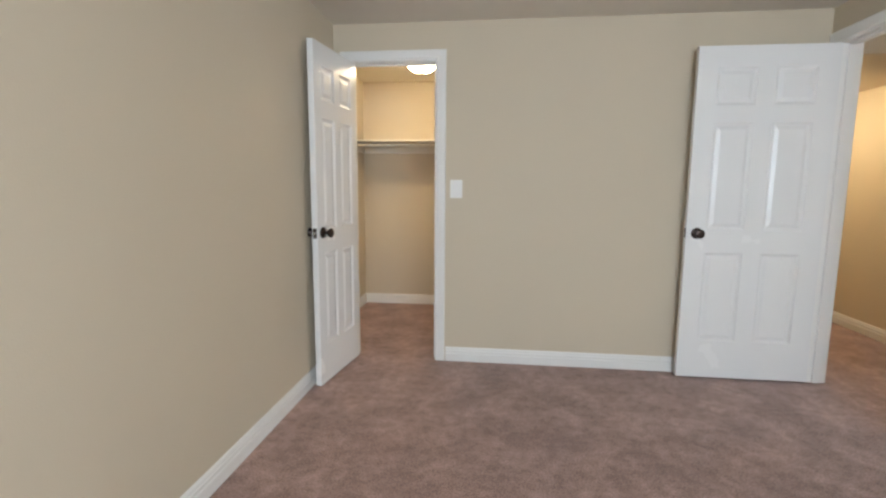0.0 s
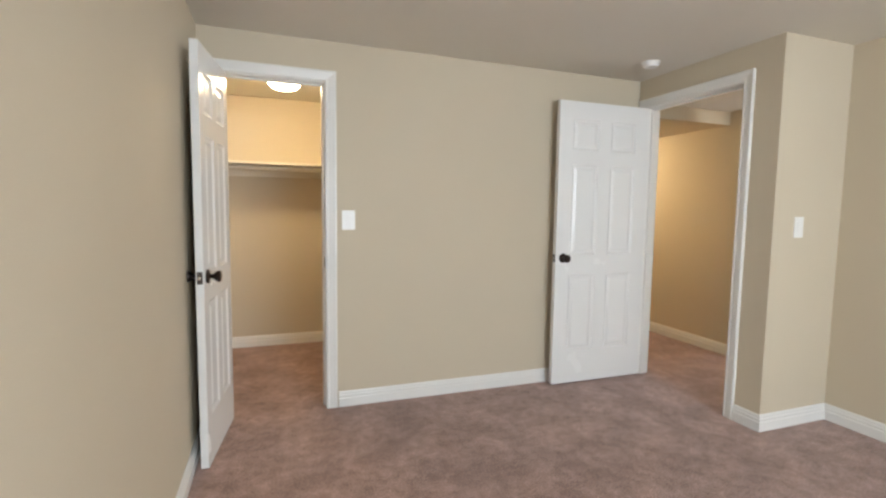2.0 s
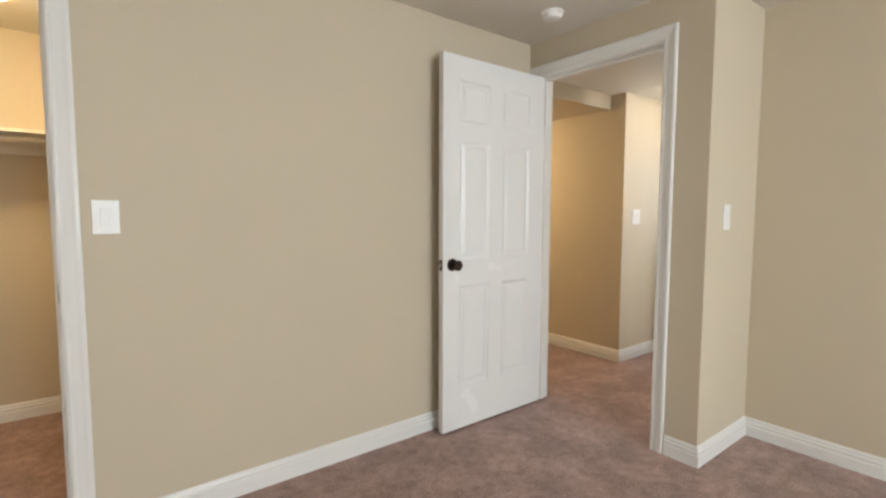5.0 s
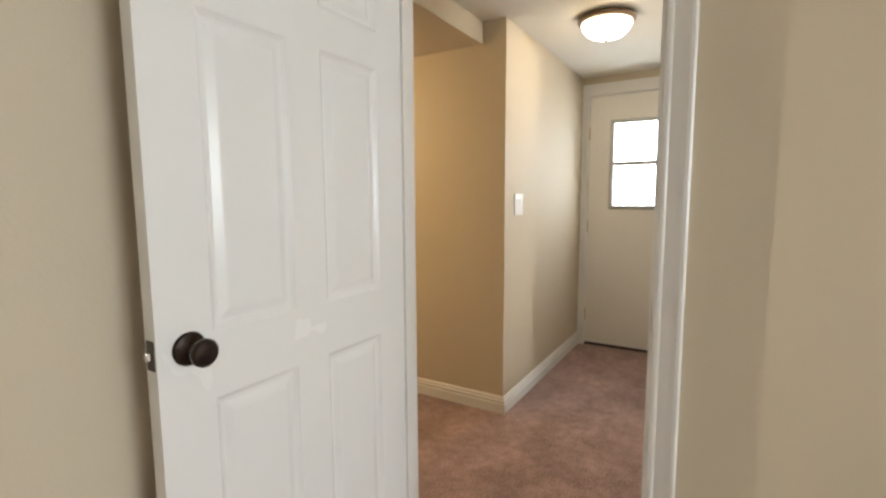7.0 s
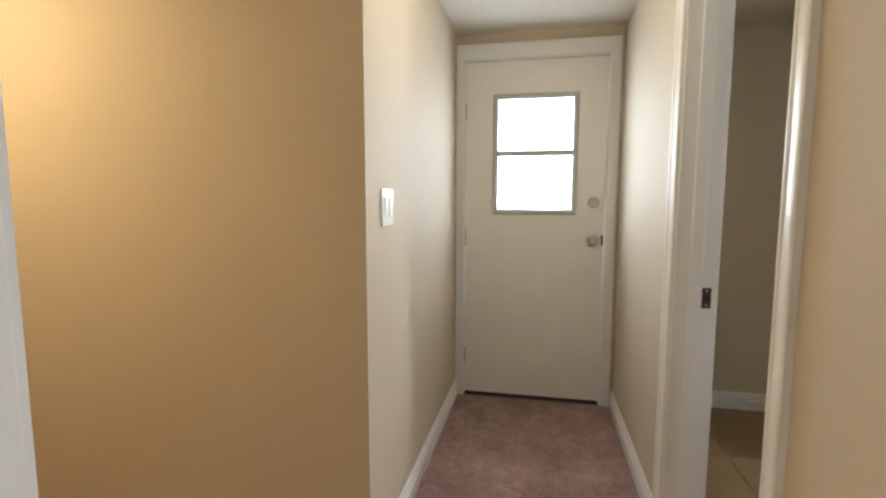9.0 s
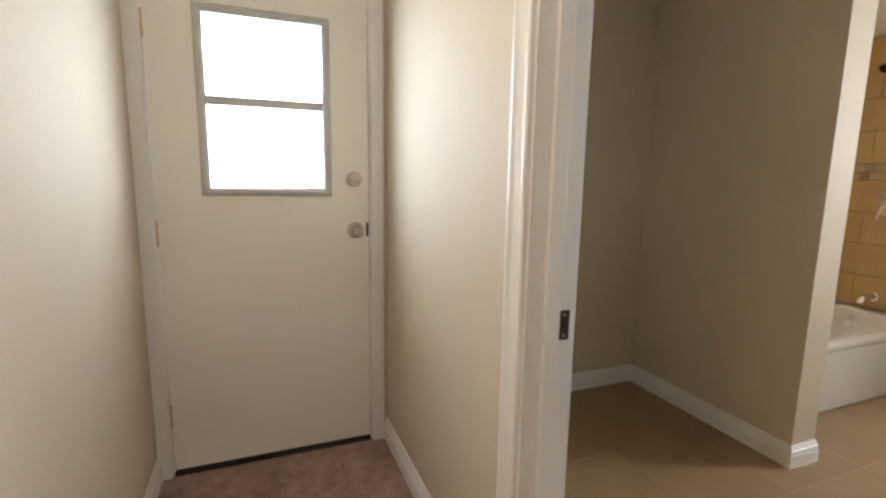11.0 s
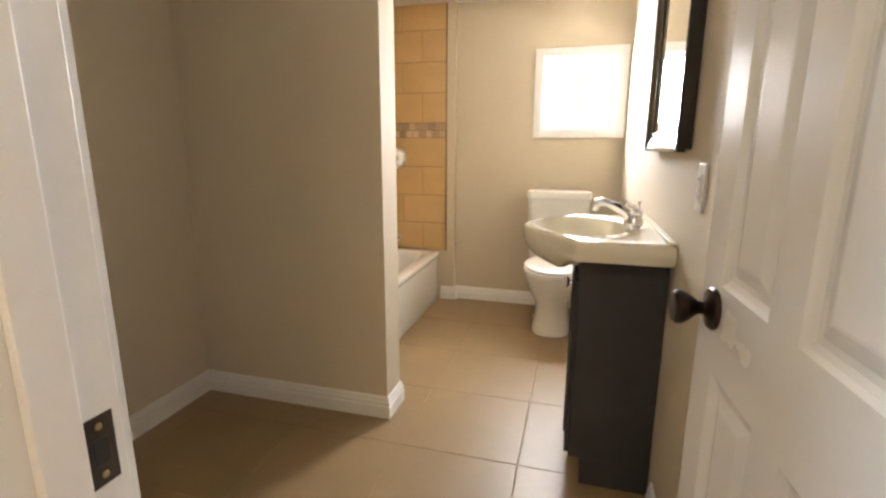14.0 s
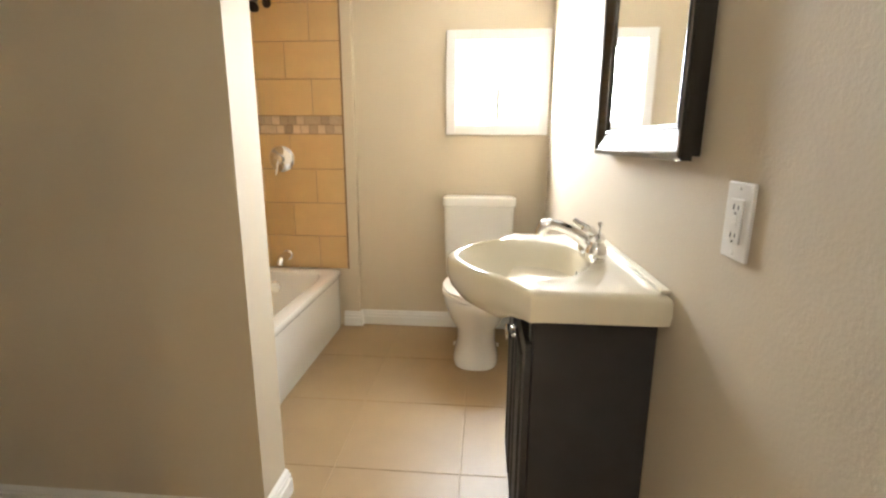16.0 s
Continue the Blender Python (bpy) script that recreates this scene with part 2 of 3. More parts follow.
wall("wall_hall_east", (3.825, 3.945, 3.565, 5.60, 0, HE))
wall("wall_hall_west", (2.68, 2.80, 3.65, 5.60, 0, HE))
wall("wall_hall_north", (2.68, 3.945, 5.60, 5.72, 0, HE))
wall("soffit", (2.80, 3.825, 3.70, 5.60, 2.035, HE))
wall("wall_entry_north", (3.945, 5.345, 3.565, 3.685, 0, HE))
wall("wall_entry_east", (5.345, 5.47, 2.635, 2.70, 0, HE), (5.345, 5.47, 2.70, 3.52, 2.02, HE), (5.345, 5.47, 3.52, 3.685, 0, HE))
wall("wall_entry_south", (2.80, 3.498, 2.56, 2.635, 0, HE), (3.36, 3.498, 2.51, 2.56, 0, HE), (3.498, 4.204, 2.51, 2.635, 2.045, HE), (4.204, 5.58, 2.51, 2.635, 0, HE))
structure("ceiling_entry", boxes((2.80, 5.58, 2.56, 5.72, HE, TOP)), CEIL, "white ceiling over the entry corridor")
wall("wall_bathroom_west", (3.36, 3.502, -0.76, 2.51, 0, HT))
wall("wall_bathroom_east", (5.46, 5.58, -0.76, 2.51, 0, HT))
wall("wall_bathroom_partition", (4.528, 5.46, 0.935, 1.085, 0, HT))
wall("wall_bathroom_south", (3.502, 3.568, -0.76, -0.64, 0, HT), (3.568, 4.062, -0.76, -0.64, 0, 1.275), (3.568, 4.062, -0.76, -0.64, 1.755, HT),
     (4.062, 4.665, -0.76, -0.64, 0, HT), (4.665, 5.46, -0.76, -0.60, 0, HT))
structure("ceiling_bathroom", boxes((3.36, 5.58, -0.76, 2.56, HT, TOP)), CEIL, "white bathroom ceiling")
structure("floor", boxes((-0.72, 5.47, 2.56, 5.72, -0.12, 0), (-0.72, 3.36, -1.82, 2.56, -0.12, 0)), CARPET, "mottled rose-brown cut-pile carpet")
structure("ground", boxes((-40, 60, -60, 40, -0.30, -0.13)), make("pale_ground", (0.42, 0.40, 0.36), 0.9, 0, 0.2, 0.7, 0.3, 30), "pale outdoor ground")

# trim profiles: (sideways, outward)
BASE_PROFILE = [(0, 0), (0.016, 0), (0.016, 0.052), (0.0135, 0.056), (0.0105, 0.057), (0.0105, 0.062), (0.0135, 0.064), (0.0135, 0.074), (0.0085, 0.078), (0.0085, 0.082), (0.0095, 0.084), (0.007, 0.091), (0.003, 0.097), (0, 0.098)]
CASING_PROFILE = [(0, -0.001), (0, 0.010), (0.006, 0.013), (0.012, 0.013), (0.016, 0.010), (0.040, 0.014), (0.052, 0.018), (0.060, 0.018), (0.064, 0.015), (0.064, -0.001)]


def baseboard(*pts):
    bm = sweep([(x, y, 0.001) for x, y in pts], BASE_PROFILE, (0, 0, 1))
    structure("baseboard", bm, TRIM, "white moulded baseboard with stepped top")


# each run keeps the wall on its right hand
baseboard((-0.348, 3.53), (-0.348, -1.70), (3.245, -1.70), (3.245, 2.44), (2.68, 2.44), (2.68, 2.594))
baseboard((2.68, 3.53), (0.411, 3.53))
baseboard((1.00, 3.65), (1.00, 5.09), (-0.60, 5.09), (-0.60, 3.65))
baseboard((5.345, 3.565), (3.825, 3.565), (3.825, 5.60))
baseboard((4.270, 2.635), (5.345, 2.635))
baseboard((2.80, 2.635), (3.434, 2.635))
baseboard((4.77, 0.935), (4.528, 0.935), (4.528, 1.085), (5.46, 1.085), (5.46, 2.51), (4.272, 2.51))
baseboard((3.502, 0.755), (3.502, -0.64), (4.665, -0.64), (4.665, -0.60), (4.77, -0.60))
baseboard((3.502, 2.51), (3.502, 1.345))


def casing(name, path, normal, label="white moulded door casing"):
    structure(name, sweep(path, CASING_PROFILE, normal), TRIM, label)


def jambs(name, rows, stops):
    ob = structure(name, boxes(*rows, bevel=0.0015), TRIM, "white painted door jamb")
    part("door_stop", boxes(*stops, bevel=0.002), TRIM, ob)
    return ob


# closet doorway
jambs("door_jamb_closet", [(-0.245, -0.233, 3.531, 3.649, 0, 2.019), (0.333, 0.345, 3.531, 3.649, 0, 2.019), (-0.233, 0.333, 3.531, 3.649, 2.007, 2.019)],
      [(-0.2325, -0.222, 3.575, 3.61, 0, 2.0065), (0.322, 0.3325, 3.575, 3.61, 0, 2.0065), (-0.222, 0.322, 3.575, 3.61, 1.996, 2.0065)])
casing("trim_closet", [(0.339, 3.53, 0), (0.339, 3.53, 2.013), (-0.239, 3.53, 2.013), (-0.239, 3.53, 0)][::-1], (0, -1, 0))
# bedroom doorway
jambs("door_jamb_bedroom", [(2.681, 2.799, 2.66, 2.672, 0, 2.044), (2.681, 2.799, 3.448, 3.46, 0, 2.044), (2.681, 2.799, 2.672, 3.448, 2.032, 2.044)],
      [(2.725, 2.76, 2.6725, 2.683, 0, 2.0315), (2.725, 2.76, 3.437, 3.4475, 0, 2.0315), (2.725, 2.76, 2.683, 3.437, 2.021, 2.0315)])
casing("trim_bedroom", [(2.68, 2.666, 0), (2.68, 2.666, 2.038), (2.68, 3.454, 2.038), (2.68, 3.454, 0)][::-1], (-1, 0, 0))
casing("trim_bedroom_hall", [(2.80, 2.666, 0), (2.80, 2.666, 2.038), (2.80, 3.454, 2.038), (2.80, 3.454, 0)], (1, 0, 0))
# bathroom doorway
jambs("door_jamb_bathroom", [(4.192, 4.204, 2.511, 2.634, 0, 2.044), (3.498, 3.510, 2.511, 2.634, 0, 2.044), (3.510, 4.192, 2.511, 2.634, 2.032, 2.044)],
      [(4.181, 4.1915, 2.553, 2.59, 0, 2.0315), (3.5105, 3.521, 2.553, 2.59, 0, 2.0315), (3.521, 4.181, 2.553, 2.59, 2.021, 2.0315)])
casing("trim_bathroom_entry", [(4.198, 2.635, 0), (4.198, 2.635, 2.038), (3.504, 2.635, 2.038), (3.504, 2.635, 0)], (0, 1, 0))
casing("trim_bathroom", [(4.198, 2.51, 0), (4.198, 2.51, 2.038), (3.568, 2.51, 2.038)][::-1], (0, -1, 0))


# doors
KNOB = [(0, 0), (0.033, 0), (0.034, 0.003), (0.031, 0.008), (0.015, 0.011), (0.0105, 0.015), (0.0105, 0.024), (0.016, 0.031), (0.023, 0.040), (0.0275, 0.049), (0.0275, 0.055), (0.023, 0.0605), (0.012, 0.063), (0, 0.0635)]


def six_panel_door(name, m, w, h, label, hinge_z=(0.22, 1.05, 1.82), t=0.035, knob_z=0.915):
    """Hinge edge at x = 0, leaf along +x, y from 0 to t."""
    door = tagged(empty(name, m), label, "door", kind="structure")
    st, mid = 0.112 * w / 0.76, 0.10 * w / 0.76
    pw = (w - 2 * st - mid) / 2
    xs = [0, st, st + pw, st + pw + mid, w - st, w]
    zs = [0, 0.235, 0.795, 0.935, 1.575, 1.675, h - 0.12, h]
    bm = bmesh.new()
    holes = []
    for side, y in ((0, 0.0), (1, t)):
        grid = [[bm.verts.new((x, y, z)) for z in zs] for x in xs]
        for i in range(5):
            for j in range(7):
                if i in (1, 3) and j in (1, 3, 5):
                    if side == 0:
                        holes.append((xs[i], xs[i + 1], zs[j], zs[j + 1]))
                    continue
                bm.faces.new((grid[i][j], grid[i + 1][j], grid[i + 1][j + 1], grid[i][j + 1]))
    for x in (0, w):
        bm.faces.new([bm.verts.new(p) for p in ((x, 0, 0), (x, t, 0), (x, t, h), (x, 0, h))])
    for z in (0, h):
        bm.faces.new([bm.verts.new(p) for p in ((0, 0, z), (w, 0, z), (w, t, z), (0, t, z))])
    bmesh.ops.remove_doubles(bm, verts=bm.verts, dist=1e-5)
    part("slab", bm, DOORP, door)
    for x0, x1, z0, z1 in holes:
        pb = bmesh.new()
        for y, s in ((0, 1), (t, -1)):
            loops = [(0, 0), (0.006, 0.0045), (0.013, 0.0085), (0.021, 0.0095), (0.040, 0.0035), (0.044, 0.003)]
            rings = []
            for inset, depth in loops:
                a, b, c, d = x0 + inset, x1 - inset, z0 + inset, z1 - inset
                rings.append([(a, y + s * depth, c), (b, y + s * depth, c), (b, y + s * depth, d), (a, y + s * depth, d)])
            loft(rings, cap0=False, bm=pb)
        part("panel", pb, DOORP, door)
    kx, kz = w - 0.062, knob_z
    kb = lathe(KNOB, 28, Matrix.Translation((kx, 0, kz)) @ Matrix.Rotation(radians(90), 4, "X"))
    part("door_knob", kb, BRONZE, door, "dark bronze round knob", True)
    kb = lathe(KNOB, 28, Matrix.Translation((kx, t, kz)) @ Matrix.Rotation(radians(-90), 4, "X"))
    part("door_knob", kb, BRONZE, door, "dark bronze round knob", True)
    lp = part("latch_plate", boxes((w - 0.0005, w + 0.0015, t / 2 - 0.0125, t / 2 + 0.0125, kz - 0.029, kz + 0.029), bevel=0.0006), STEEL, door, "dark metal latch plate")
    part("latch_bolt", boxes((w + 0.0016, w + 0.011, t / 2 - 0.006, t / 2 + 0.006, kz - 0.008, kz + 0.008), bevel=0.002), CHROME, lp)
    for z in hinge_z:
        hb = boxes((-0.0035, -0.0005, 0.003, 0.030, z - 0.045, z + 0.045), bevel=0.0006)
        add_lathe(hb, [(0, -0.047), (0.0055, -0.047), (0.0055, 0.047), (0, 0.047)], 12, Matrix.Translation((-0.004, -0.005, z)))
        part("hinge", hb, NICKEL, door, "satin metal butt hinge")
    return door


# +x of a leaf is turned to its open direction
six_panel_door("door_closet", pose(-0.236, 3.528, 0.015, 0, 0, -97.0), 0.562, 1.985, "open white six-panel closet door with a bronze knob")
six_panel_door("door_bedroom", pose(2.676, 3.450, 0.015, 0, 0, -180), 0.772, 2.012, "open white six-panel bedroom door with a bronze knob")
six_panel_door("door_bathroom", pose(3.512, 2.508, 0.015, 0, 0, -86.7), 0.550, 2.012, "open white six-panel bathroom door with a bronze knob", hinge_z=(0.22, 1.82), knob_z=0.893)


def strike(m):
    ob = tagged(empty("strike_plate", m), "dark bronze strike plate screwed to a white door jamb", "strike plate")
    bm = boxes((-0.014, 0.014, 0, 0.0015, -0.034, 0.034), bevel=0.0006)
    plate = part("plate", bm, STEEL, ob)
    part("latch_hole", boxes((-0.006, 0.007, 0.0016, 0.0022, -0.012, 0.012)), SLOT, plate)
    for z in (-0.024, 0.024):
        part("screw", lathe([(0, 0.0026), (0.003, 0.0024), (0.0035, 0.0015)], 10, Matrix.Translation((0, 0, z)) @ Matrix.Rotation(radians(-90), 4, "X")), BRASS, plate)
    return ob


strike(pose(4.192, 2.535, 0.885, 0, 0, 90))
strike(pose(2.703, 2.672, 0.925, 0, 0, 0))
strike(pose(0.333, 3.552, 0.925, 0, 0, 90))


# entry door with its window
def entry_door():
    y0, y1, z0, z1 = 2.712, 3.508, 0.02, 2.0
    a, b, c, d = 2.865, 3.349, 1.12, 1.812
    door = tagged(empty("door_entry", pose(5.36, 3.508, 0)), "closed cream flush entry door with a two-pane window", "door", kind="structure")
    off = Vector((5.36, 3.508, 0))

    def at(bm):
        bmesh.ops.translate(bm, verts=bm.verts, vec=-off)
        return bm

    part("slab", at(boxes((5.36, 5.40, y0, a, z0, z1), (5.36, 5.40, b, y1, z0, z1), (5.36, 5.40, a, b, z0, c), (5.36, 5.40, a, b, d, z1))), ENTRYP, door)
    prof = [(0, 0), (0, 0.006), (0.006, 0.012), (0.018, 0.014), (0.026, 0.010), (0.032, 0.004), (0.032, 0)]
    mould = sweep([(5.36, a, (c + d) / 2), (5.36, a, c), (5.36, b, c), (5.36, b, d), (5.36, a, d), (5.36, a, (c + d) / 2)][::-1], prof, (-1, 0, 0))
    part("window_frame", at(mould), ALU, door, "grey metal window moulding")
    inner = boxes((5.362, 5.398, a, a + 0.012, c, d), (5.362, 5.398, b - 0.012, b, c, d), (5.362, 5.398, a + 0.012, b - 0.012, c, c + 0.012), (5.362, 5.398, a + 0.012, b - 0.012, d - 0.014, d), bevel=0.003)
    part("sash", at(inner), ALU, door)
    part("muntin", at(boxes((5.357, 5.392, a + 0.012, b - 0.012, 1.458, 1.492), bevel=0.004)), ALU, door, "grey metal bar between the panes")
    for lo, hi in ((c + 0.012, 1.458), (1.492, d - 0.014)):
        p = part("pane", at(boxes((5.377, 5.381, a + 0.012, b - 0.012, lo, hi))), GLASS, door, "clear glass pane")
        p.visible_shadow = False
    # added grey L, standing in for an unidentified shape at the pane's lower corner
    part("pane_corner_shape", at(boxes((5.366, 5.3765, b - 0.028, b - 0.014, c + 0.013, c + 0.062), (5.366, 5.3765, b - 0.095, b - 0.0285, c + 0.018, c + 0.030), bevel=0.003)), ALU, door, "small grey L-shaped stand-in at the lower corner of the pane")
    part("door_sweep", at(boxes((5.358, 5.399, y0 + 0.002, y1 - 0.002, 0.002, 0.0195))), RUBBER, door, "dark rubber door sweep")
    back = Matrix.Rotation(radians(-90), 4, "Y")
    part("door_knob", at(lathe([(0, 0), (0.033, 0), (0.034, 0.004), (0.029, 0.011), (0.013, 0.014), (0.011, 0.026), (0.020, 0.033), (0.0265, 0.044), (0.026, 0.054), (0.018, 0.062), (0, 0.064)], 28, Matrix.Translation((5.36, 2.772, 0.975)) @ back)), NICKEL, door, "satin nickel knob", True)
    bolt = part("deadbolt", at(lathe([(0, 0), (0.031, 0), (0.031, 0.006), (0.026, 0.012), (0, 0.013)], 28, Matrix.Translation((5.36, 2.772, 1.190)) @ back)), NICKEL, door, "satin nickel deadbolt", True)
    part("thumb_turn", at(boxes((5.330, 5.3475, 2.754, 2.790, 1.184, 1.196), bevel=0.003)), NICKEL, bolt)
    for z in (0.25, 0.98, 1.72):
        hb = boxes((5.353, 5.3595, y1 - 0.004, y1 + 0.006, z - 0.05, z + 0.05), bevel=0.002)
        part("hinge", at(hb), BRASS, door, "old brass hinge")
    part("bolt_plate", at(boxes((5.357, 5.3595, y0 + 0.001, y0 + 0.012, 0.945, 1.005), bevel=0.0005)), STEEL, door)
    structure("door_jamb_entry", boxes((5.347, 5.468, 2.70, 2.709, 0, 2.019), (5.347, 5.468, 3.511, 3.52, 0, 2.019), (5.347, 5.468, 2.709, 3.511, 2.003, 2.019), bevel=0.001), TRIM, "cream painted jamb of the entry door")
    flat = boxes((5.334, 5.3445, 2.651, 2.704, 0, 2.095), (5.334, 5.3445, 3.516, 3.5635, 0, 2.095), (5.334, 5.3445, 2.704, 3.516, 2.010, 2.095), bevel=0.002)
    structure("trim_entry", flat, TRIM, "cream flat casing round the entry door")
    structure("door_threshold", boxes((5.345, 5.47, 2.709, 3.511, -0.005, 0.0015)), RUBBER, "dark metal threshold")


entry_door()
structure("backdrop_entry", boxes((7.6, 7.65, 0.2, 6.2, -0.1, 4.5)), OUTSIDE_ENTRY, "bright overexposed daylight outdoors")


# bathroom window
def bath_window():
    x0, x1, z0, z1 = 3.568, 4.062, 1.275, 1.755
    win = tagged(empty("window_bathroom", pose(3.80, -0.64, 1.285)), "small white sliding window with a flat casing, bright daylight behind", "window", kind="structure")
    off = Vector((3.80, -0.64, 1.285))

    def at(bm):
        bmesh.ops.translate(bm, verts=bm.verts, vec=-off)
        return bm

    w = 0.052
    part("window_casing", at(boxes((x0 - w, x0 + 0.004, -0.6395, -0.624, z0 - w, z1 + w), (x1 - 0.004, x1 + w, -0.6395, -0.624, z0 - w, z1 + w), (x0 + 0.004, x1 - 0.004, -0.6395, -0.624, z0 - w, z0 + 0.004), (x0 + 0.004, x1 - 0.004, -0.6395, -0.624, z1 - 0.004, z1 + w), bevel=0.002)), VINYL, win)
    part("window_frame", at(boxes((x0 + 0.001, x0 + 0.014, -0.735, -0.66, z0 + 0.001, z1 - 0.001), (x1 - 0.014, x1 - 0.001, -0.735, -0.66, z0 + 0.001, z1 - 0.001), (x0 + 0.014, x1 - 0.014, -0.735, -0.66, z0 + 0.001, z0 + 0.014), (x0 + 0.014, x1 - 0.014, -0.735, -0.66, z1 - 0.014, z1 - 0.001), bevel=0.002)), VINYL, win)
    for a, b, y, s in ((x0 + 0.014, 3.825, -0.70, 0.030), (3.800, x1 - 0.014, -0.724, 0.016)):
        c, d = z0 + 0.0145, z1 - 0.0145
        sash = part("sash", at(boxes((a, a + s, y, y + 0.02, c, d), (b - s, b, y, y + 0.02, c, d), (a + s, b - s, y, y + 0.02, c, c + s), (a + s, b - s, y, y + 0.02, d - s, d), bevel=0.0015)), VINYL, win)
        p = part("pane", at(boxes((a + s, b - s, y + 0.008, y + 0.011, c + s, d - s))), GLASS, sash, "clear glass pane")
        p.visible_shadow = False
    part("latch", at(boxes((3.806, 3.816, -0.6795, -0.668, 1.50, 1.54), bevel=0.002)), VINYL, win)


bath_window()
structure("backdrop_bathroom", boxes((1.6, 6.0, -2.85, -2.8, -0.1, 4.0)), OUTSIDE, "bright overexposed daylight outdoors")


def bedroom_window():
    win = tagged(empty("window_bedroom", pose(1.5, -1.76, 0.88)), "wide white window letting daylight into the bedroom", "window", kind="structure")
    part("window_frame", boxes((-1.0, -0.95, -0.04, 0.04, 0.001, 1.139), (0.95, 1.0, -0.04, 0.04, 0.001, 1.139), (-0.95, 0.95, -0.04, 0.04, 0.001, 0.05), (-0.95, 0.95, -0.04, 0.04, 1.09, 1.139), bevel=0.003), VINYL, win)
    p = part("pane", boxes((-0.95, 0.95, -0.004, 0.0, 0.05, 1.09)), GLASS, win)
    p.visible_shadow = False


bedroom_window()


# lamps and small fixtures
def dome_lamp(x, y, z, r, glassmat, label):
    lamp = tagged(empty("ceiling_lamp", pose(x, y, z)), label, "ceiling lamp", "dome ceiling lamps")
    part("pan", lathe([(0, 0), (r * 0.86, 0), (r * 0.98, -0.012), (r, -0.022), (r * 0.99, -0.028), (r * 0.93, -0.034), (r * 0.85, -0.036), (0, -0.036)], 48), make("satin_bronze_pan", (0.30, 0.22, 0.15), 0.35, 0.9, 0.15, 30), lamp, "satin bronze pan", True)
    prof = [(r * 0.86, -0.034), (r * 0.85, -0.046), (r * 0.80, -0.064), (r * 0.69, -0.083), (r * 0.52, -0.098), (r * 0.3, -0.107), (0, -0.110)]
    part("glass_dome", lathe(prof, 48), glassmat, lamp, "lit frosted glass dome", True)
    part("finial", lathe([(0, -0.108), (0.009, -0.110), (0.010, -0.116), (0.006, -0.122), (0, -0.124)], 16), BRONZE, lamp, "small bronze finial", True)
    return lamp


dome_lamp(0.125, 4.27, HC, 0.140, DOME, "lit dome ceiling lamp with a bronze rim in the closet")
dome_lamp(4.10, 3.12, HE, 0.145, DOME2, "lit dome ceiling lamp with a bronze rim over the corridor")
# unseen lamp, added to account for the warm light on the hall wall
dome_lamp(3.20, 4.85, 2.035, 0.140, DOME, "unseen lit dome ceiling lamp with a bronze rim, assumed in the side hall")


def smoke_detector(x, y, z):
    ob = tagged(empty("smoke_detector", pose(x, y, z)), "round white smoke detector on the ceiling", "smoke detector")
    part("base", lathe([(0, 0), (0.058, 0), (0.058, -0.010), (0.054, -0.013), (0, -0.013)], 32), PLATE, ob, "", True)
    part("cover", lathe([(0.050, -0.0125), (0.050, -0.024), (0.044, -0.032), (0.020, -0.036), (0, -0.036)], 32), PLATE, ob, "", True)


smoke_detector(2.40, 3.13, HB)


def wall_plate(name, m, w, h, kind, label):
    """Plate in the xz plane, facing -y."""
    ob = tagged(empty(name, m), label, "light switch" if kind != "outlet" else "outlet", "light switches" if kind != "outlet" else "")
    plate = part("plate", boxes((-w / 2, w / 2, -0.006, 0, -h / 2, h / 2), bevel=0.0025), PLATE, ob)
    xs = (-0.023, 0.023) if kind == "double" else (0.0,)
    for x in xs:
        if kind == "outlet":
            part("receptacle", boxes((x - 0.0165, x + 0.0165, -0.0085, -0.0062, -0.033, 0.033), bevel=0.001), PLATE, ob)
            for z in (-0.021, 0.021):
                part("slot", boxes((x - 0.0075, x - 0.0055, -0.0092, -0.0087, z - 0.004, z + 0.004)), SLOT, plate)
                part("slot", boxes((x + 0.0055, x + 0.0075, -0.0092, -0.0087, z - 0.003, z + 0.003)), SLOT, plate)
                part("slot", boxes((x - 0.002, x + 0.002, -0.0092, -0.0087, z - 0.011, z - 0.0075)), SLOT, plate)
            for z in (-0.004, 0.004):
                part("button", boxes((x - 0.006, x + 0.006, -0.0098, -0.0088, z - 0.003, z + 0.003), bevel=0.0004), PLATE, ob)
        else:
            bm = bmesh.new()
            loft([[(x - 0.0165, -0.0062, -0.033), (x + 0.0165, -0.0062, -0.033), (x + 0.0165, -0.0062, 0.033), (x - 0.0165, -0.0062, 0.033)],
                  [(x - 0.0155, -0.0075, -0.032), (x + 0.0155, -0.0075, -0.032), (x + 0.0155, -0.0105, 0.032), (x - 0.0155, -0.0105, 0.032)]], bm=bm)
            part("rocker", bm, PLATE, ob, "white rocker")
        for z in (-h * 0.42, h * 0.42):
            part("screw", lathe([(0, 0.0012), (0.0028, 0.001), (0.003, 0)], 10, Matrix.Translation((x, -0.0061, z)) @ Matrix.Rotation(radians(90), 4, "X")), PLATE, ob)
    return ob


wall_plate("light_switch", pose(0.475, 3.53, 1.188), 0.082, 0.120, "single", "white rocker light switch beside the closet casing")
wall_plate("light_switch", pose(2.885, 2.44, 1.188), 0.074, 0.120, "single", "white rocker light switch on the short bedroom wall")
wall_plate("light_switch", pose(4.015, 3.565, 1.178), 0.116, 0.120, "double", "white double rocker switch in the entry corridor")
wall_plate("wall_outlet", pose(3.502, 1.545, 1.060, 0, 0, 90), 0.072, 0.116, "outlet", "white bathroom outlet with test buttons")


